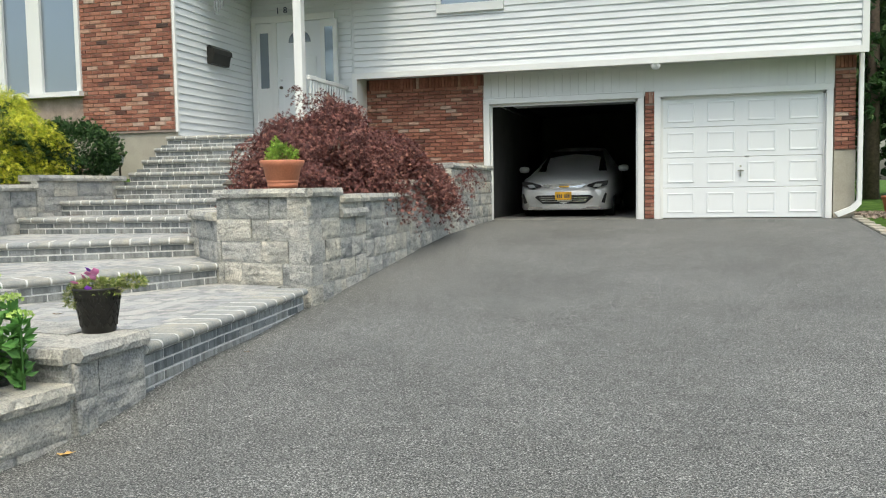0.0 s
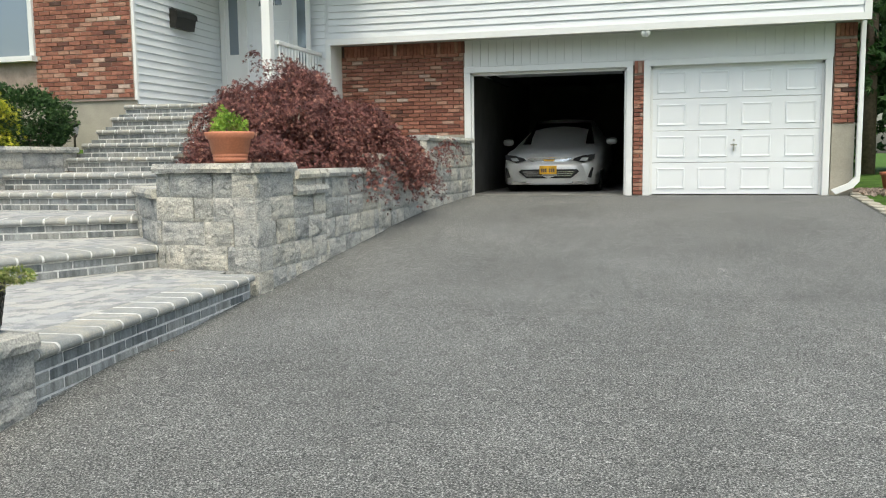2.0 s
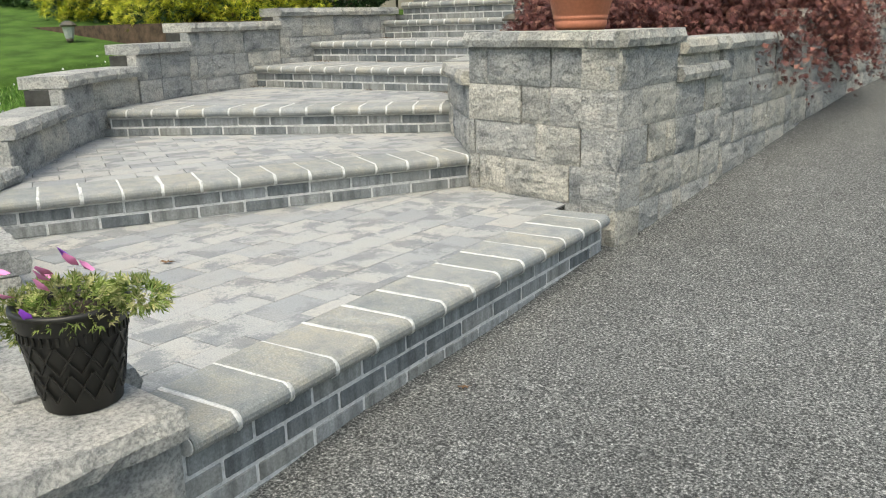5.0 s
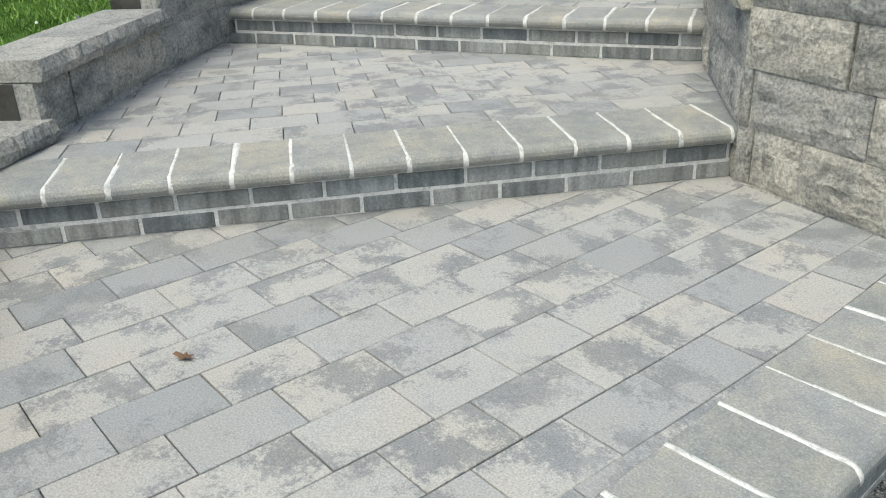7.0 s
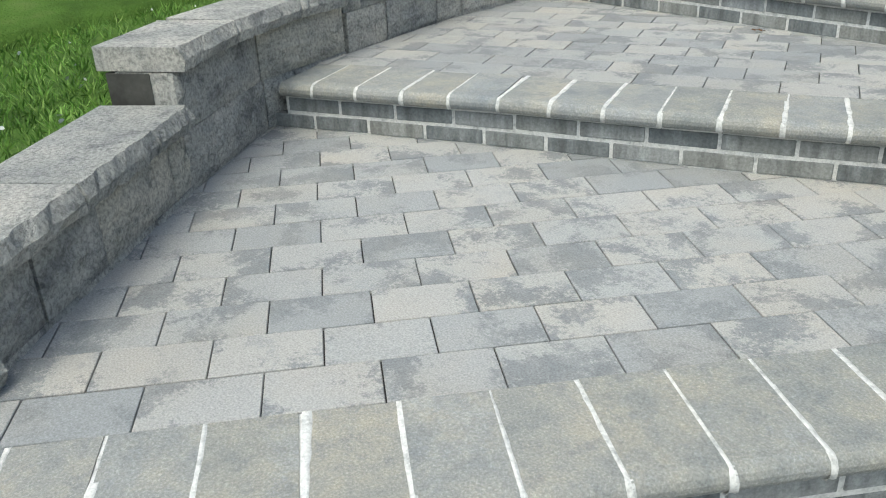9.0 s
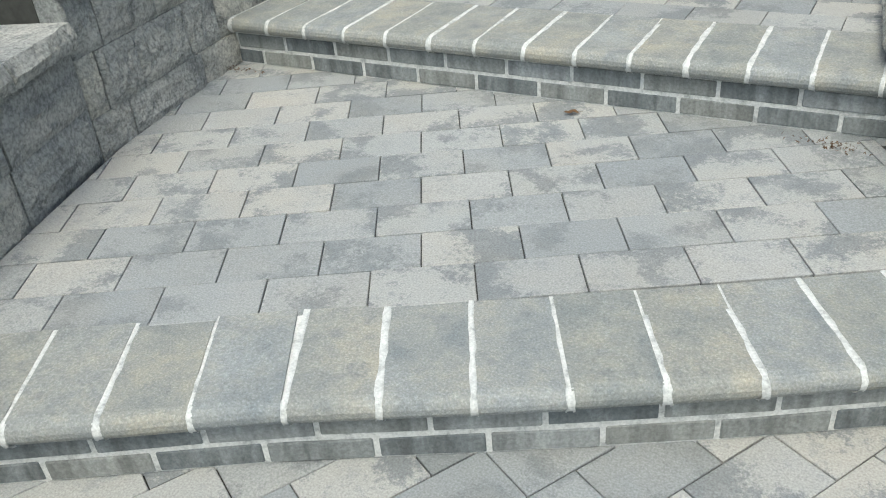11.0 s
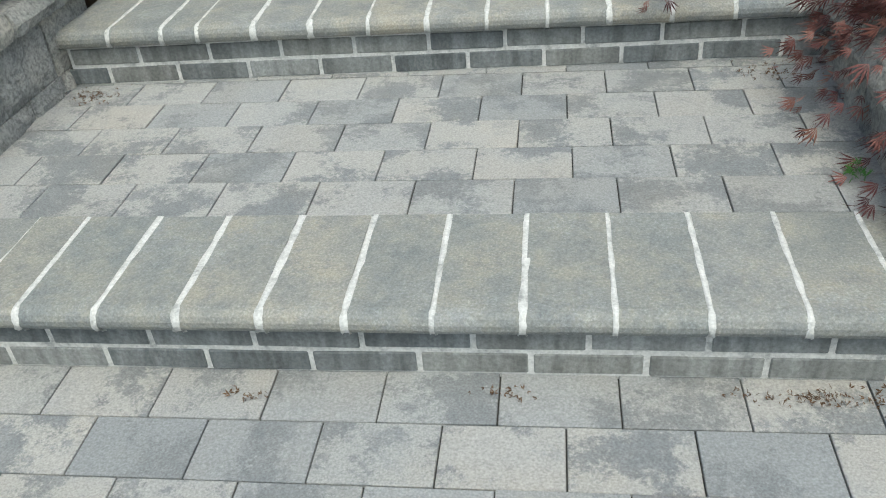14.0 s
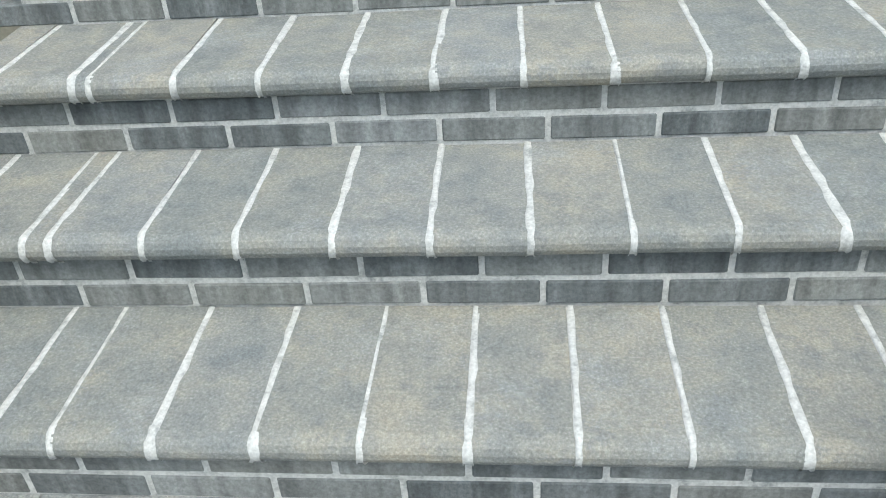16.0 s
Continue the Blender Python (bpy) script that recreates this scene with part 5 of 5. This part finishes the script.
maple()
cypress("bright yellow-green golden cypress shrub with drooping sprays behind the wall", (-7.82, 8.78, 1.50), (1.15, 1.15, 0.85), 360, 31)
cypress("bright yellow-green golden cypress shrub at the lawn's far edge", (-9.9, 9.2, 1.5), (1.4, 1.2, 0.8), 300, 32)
shrub_blob("evergreen_shrub", "dark green broad-leaved shrub behind the golden cypress", "shrub", (-7.0, 9.75, 1.38), (0.62, 0.7, 0.5), 7000, 0.05, DARKGREEN, 33, 3, 12, 0.1, 0.35)
shrub_blob("evergreen_shrub", "dark green hedge at the end of the lawn", "shrub", (-12.5, 9.5, 1.4), (1.8, 1.3, 0.8), 9000, 0.07, DARKGREEN, 34, 3, 14, 0.1, 0.35)


def sedum():
    s = thing("sedum", (-2.25, 2.62, -0.1), "leafy green sedum with pale lime flower heads beside the wall", "plant")
    rng = random.Random(11)
    for k in range(30):
        x, y = -2.11 + rng.uniform(-0.25, 0.18), 2.94 + rng.uniform(-0.3, 0.13)
        h = rng.uniform(0.30, 0.55)
        lx, ly = x + rng.uniform(-0.06, 0.08), y + rng.uniform(-0.06, 0.06)
        part("stem", sweep([(x, y), (lx, ly)], [(-0.004, -0.12), (-0.004, h - 0.1), (0.004, h - 0.1), (0.004, -0.12)]), SEDUMLEAF, s)
        n = 60
        r = np.random.RandomState(k)
        a = r.uniform(0, 6.28, n)
        pos = np.stack([lx + 0.01 * np.cos(a), ly + 0.01 * np.sin(a), -0.1 + h * r.uniform(0.1, 0.95, n)], axis=1)
        aim = np.stack([np.cos(a), np.sin(a), 0.5 + 0 * a], axis=1)
        leaves("stem_leaves", SEDUMLEAF, s, pos, aim, 0.065, k, 1, 0.55)
        d = r.normal(size=(110, 3))
        d[:, 2] = np.abs(d[:, 2])
        d /= np.linalg.norm(d, axis=1)[:, None]
        pos = np.array((lx, ly, -0.1 + h)) + d * np.array((0.05, 0.05, 0.024))
        leaves("flower_head", SEDUMBUD, s, pos, d, 0.014, k + 60, 3, 0.7)


sedum()
tagged(boxed("garden_bed", -4.6, -1.98, 0.8, 3.08, -0.6, -0.13, MULCH), "brown mulch bed beside the driveway", "", "", "structure")
tagged(boxed("garden_bed", -4.2, -1.98, 3.2, 3.72, -0.6, 0.082, BLOCK), "pale stone top behind the flower pot", "", "", "structure")


def bed(poly, z0, z1):
    return tagged(part("garden_bed", prism(bmesh.new(), poly, z0, z1), MULCH), "brown bark mulch bed behind the block walls", "", "", "structure")


bed([(-3.55, 7.6), (-3.0, 7.15), (-2.15, 7.1), (-2.1, 9.4), (-4.0, 9.2), (-3.95, 8.3)], -0.2, 0.62)
bed([(-4.0, 9.2), (-2.12, 9.2), (-2.15, 14.4), (-4.1, 14.4)], -0.2, 0.88)
bed([(-2.85, 6.75), (-2.15, 6.6), (-2.1, 7.05), (-2.85, 7.05)], -0.2, 0.78)
tagged(boxed("garden_bed", -12.5, -6.62, 7.6, 11.42, 0.2, 0.98, MULCH), "brown mulch bed along the brick wing", "", "", "structure")


def lawn_left():
    xs = [-40, -20, -14, -11, -9.5, -8.5, -7.7, -7.0]
    ys = [-20, -5, 0, 2, 3.5, 5, 6, 7, 8, 9, 11]

    def h(x, y):
        base = 0.42 + 0.11 * (min(y, 9) - 5)
        return base + 0.03 * min(10, max(0, -6.5 - x))
    sheet("lawn", xs, ys, h, GRASSGROUND, label="mown green lawn with clover behind the walls")
    bm = bmesh.new()
    cor = [(-7.0, 3.0), (-4.7, 3.95), (-4.95, 4.85), (-5.65, 5.70), (-6.12, 6.2), (-6.30, 6.65), (-6.58, 7.25), (-6.8, 8.1), (-7.0, 8.1)]
    vs = [bm.verts.new((x, y, h(x, y) - 0.03 if x < -6 else 0.42 + 0.11 * (y - 5) - 0.03)) for x, y in cor]
    bm.faces.new(vs)
    tagged(part("lawn", bm, GRASSGROUND), "mown green lawn edge against the walls", "", "", "structure")
    rng = np.random.RandomState(5)
    n = 26000
    x = rng.uniform(-11.0, -4.4, n)
    y = rng.uniform(3.6, 8.4, n)
    wall_x = np.interp(y, [3.6, 4.7, 5.46, 5.98, 6.43, 7.13, 8.0, 8.4], [-4.5, -4.5, -5.3, -5.78, -5.95, -6.25, -6.44, -6.5])
    keep = x < wall_x - 0.36
    x, y = x[keep], y[keep]
    z = 0.42 + 0.11 * (np.minimum(y, 9) - 5) + 0.03 * np.clip(-6.5 - x, 0, 10) - 0.03
    pos = np.stack([x, y, z], axis=1)
    aim = np.tile((0, 0, 1.6), (len(x), 1)).astype(float)
    g = leaves("grass", GRASSLEAF, None, pos, aim, 0.06, 9, 2, 0.12)
    tagged(g, "green grass blades", "", "", "stuff")
    m = 240
    k = rng.choice(len(x), m)
    pos = np.stack([x[k], y[k], z[k] + 0.06], axis=1)
    f = leaves("clover_flowers", TRIM, None, pos, np.tile((0, 0, 1.0), (m, 1)), 0.014, 12, 4, 0.9)
    tagged(f, "small white clover flowers in the lawn", "", "", "stuff")


lawn_left()


def far_tree(x, y, h, seed, mat=DARKGREEN):
    rng = np.random.RandomState(seed)
    t = thing("tree", (x, y, 0.4), "tall leafy green woodland tree behind the house", "tree", "woodland trees")
    part("trunk", lathe([(0.22, 0), (0.15, h * 0.5), (0.05, h * 0.9)], 8), BARK, t, "", True, Matrix.Translation((x, y, 0.3)))
    n = 5200
    cl = rng.uniform(-1, 1, (26, 3)) * np.array((h * 0.28, h * 0.28, h * 0.42)) + np.array((x, y, h * 0.6))
    which = rng.randint(0, 26, n)
    d = rng.normal(size=(n, 3))
    d /= np.linalg.norm(d, axis=1)[:, None]
    pos = cl[which] + d * (rng.uniform(0, 1, (n, 1)) ** 0.5) * h * 0.13
    leaves("crown", mat, t, pos, d, 0.28, seed, 3, 0.4)


rs = random.Random(9)
for k in range(9):
    far_tree(6.5 + k * 1.7 + rs.uniform(-0.5, 0.5), 26 + (k % 3) * 3.0, 9 + rs.uniform(-1, 2), 200 + k)
for k in range(5):
    far_tree(-14 - k * 4, 18 + (k % 2) * 4, 10, 240 + k)
for k in range(6):
    far_tree(-22 + k * 9, -22 - (k % 2) * 4, 11, 260 + k)
shrub_blob("wild_shrub", "small reddish-green shrub at the edge of the back garden", "shrub", (7.2, 18.5, 1.1), (1.0, 0.8, 0.8), 3500, 0.07, DARKGREEN, 61, 3, 10, 0.1, 0.35)


def back_pot():
    at = (4.75, 15.9, 0.27)
    p = thing("flower_pot", at, "small terracotta pot on gravel beside the house corner", "flower pot")
    part("pot", lathe([(0.10, 0), (0.15, 0.24), (0.17, 0.25), (0.17, 0.30), (0.14, 0.30), (0.02, 0.27)], 20), TERRACOTTA, p, "", True, Matrix.Translation(at))
    rng = np.random.RandomState(3)
    n = 900
    pos = np.stack([rng.uniform(4.05, 5.0, n), rng.uniform(14.3, 16.2, n), np.full(n, 0.27)], axis=1)
    g = leaves("gravel", BRICK_MORTAR, None, pos, rng.normal(size=(n, 3)), 0.05, 4, 2, 0.9)
    tagged(g, "dark loose stones by the downspout", "", "", "stuff")


back_pot()


def flat_leaf(name, label, x, y, z, size, mat, seed):
    rng = random.Random(seed)
    bm = bmesh.new()
    c = bm.verts.new((0, 0, size * 0.12))
    rim = []
    for i in range(14):
        a = 2 * math.pi * i / 14
        r = size * (0.55 if i % 2 else 1.0) * (1.3 if i in (0, 7) else 0.9) * rng.uniform(0.8, 1.1)
        rim.append(bm.verts.new((r * math.cos(a), r * 0.55 * math.sin(a), rng.uniform(0.0, size * 0.3))))
    for i in range(14):
        bm.faces.new((c, rim[i], rim[(i + 1) % 14]))
    ob = part(name, bm, mat, None, "", False, Matrix.Translation((x, y, z)) @ Matrix.Rotation(rng.uniform(0.2, 0.9), 4, "Z"))
    tagged(ob, label, "leaf")


flat_leaf("fallen_leaf", "curled tan fallen leaf on the asphalt", -1.655, 2.94, edge_z(-1.655, 2.94) + 0.006, 0.05, DRYLEAF, 1)
flat_leaf("fallen_leaf", "crumpled brown leaf on the lowest landing", -3.07, 4.60, 0.006, 0.035, BROWNLEAF, 2)
flat_leaf("fallen_leaf", "small rusty leaf at the foot of the landing edge", -1.66, 4.72, edge_z(-1.66, 4.72) + 0.006, 0.025, BROWNLEAF, 3)
flat_leaf("dry_twig", "short rusty twig at the foot of a step", -4.97, 7.95, 0.386, 0.035, BROWNLEAF, 4)

def litter(label, x, y, z, spread, count, seed):
    """A drift of small dry leaves and needles swept into a corner."""
    rng = np.random.RandomState(seed)
    pos = np.stack([x + rng.normal(scale=spread[0], size=count), y + rng.normal(scale=spread[1], size=count), z + rng.uniform(0.002, 0.016, count)], axis=1)
    aim = rng.normal(size=(count, 3)) * np.array((1, 1, 0.12))
    tagged(leaves("leaf_litter", BROWNLEAF, None, pos, aim, 0.012, seed, 2, 0.3), label, "", "", "stuff")


LITTER = "dry brown leaf litter gathered at the foot of a step"
for k, (x, y, z, sx, sy, n) in enumerate(((-6.28, 8.73, 3 * R1, 0.05, 0.015, 60), (-4.42, 8.80, 3 * R1, 0.06, 0.012, 90), (-4.25, 8.80, 3 * R1, 0.05, 0.02, 70), (-5.0, 8.78, 3 * R1, 0.03, 0.01, 25), (-4.32, 9.93, 4 * R1, 0.05, 0.03, 70),
                                       (-6.40, 9.82, 4 * R1, 0.04, 0.03, 80), (-3.70, 7.44, 2 * R1, 0.04, 0.03, 50), (-4.20, 7.98, 2 * R1, 0.05, 0.015, 60), (-6.35, 7.90, 2 * R1, 0.06, 0.02, 40), (-5.55, 8.74, 3 * R1, 0.03, 0.01, 20))):
    litter(LITTER, x, y, z + 0.001, (sx, sy), n, 300 + k)
weed = tuft("weed", SEDUMLEAF, None, (-4.24, 9.32, 4 * R1 + 0.03), (0.02, 0.03, 0.02), 26, 0.022, 401, 0.0, 2)
tagged(weed, "small green weed growing between landing and wall", "weed")

# ---- paving, last ----
landing("lowest landing of grey concrete pavers in running bond", [(-2.022, 3.70), (-2.25, 6.50), (-2.95, 6.75), (-4.20, 4.20), (-2.75, 3.84)], 0.0, 91.5, (5.169, 2.704), (0.246, 0.166), (0.0, 0.6, 0.2, 0.42), 1,
        [(-1.90, 3.74), (-2.0, 5.4), (-2.06, 6.4), (-2.95, 6.75), (-4.25, 4.15), (-2.75, 3.8)])
landing("second landing of grey concrete pavers in running bond", [(-4.412, 4.40), (-3.10, 6.917), (-3.40, 7.25), (-3.62, 7.40), (-5.95, 6.12), (-5.45, 5.42), (-4.66, 4.60)], R1, 62.3, (3.149, 5.954), (0.2485, 0.158), (0.0, 0.52), 2,
        [(-4.22, 4.42), (-3.44, 5.90), (-2.99, 6.76), (-3.40, 7.25), (-3.62, 7.42), (-5.95, 6.12), (-5.45, 5.42), (-4.66, 4.6)])
landing("third landing of grey concrete pavers in running bond", [(-5.87, 6.24), (-3.745, 7.56), (-4.12, 8.10), (-6.46, 8.02), (-6.25, 7.2)], 2 * R1, 31.6, (-0.428, 8.398), (0.2505, 0.1575), (0.0, 0.515), 3,
        [(-5.78, 6.14), (-3.66, 7.40), (-4.10, 8.10), (-6.5, 8.1), (-6.25, 7.2)])
landing("narrow landing of grey concrete pavers", [(-6.47, 8.320), (-4.10, 8.428), (-4.20, 8.90), (-6.5, 8.86)], 3 * R1, 2.0, (-5.676, 8.554), (0.2425, 0.157), (0.0, 0.53), 4,
        [(-6.45, 8.12), (-4.10, 8.2), (-4.2, 8.9), (-6.5, 8.86)])
landing("upper landing of grey concrete pavers in running bond", [(-6.52, 9.123), (-4.15, 9.198), (-4.15, 10.05), (-6.52, 9.98)], 4 * R1, 1.9, (-5.679, 9.331), (0.2446, 0.1603), (0.0, 0.53), 5,
        [(-6.5, 8.92), (-4.15, 9.0), (-4.15, 10.05), (-6.52, 9.98)])
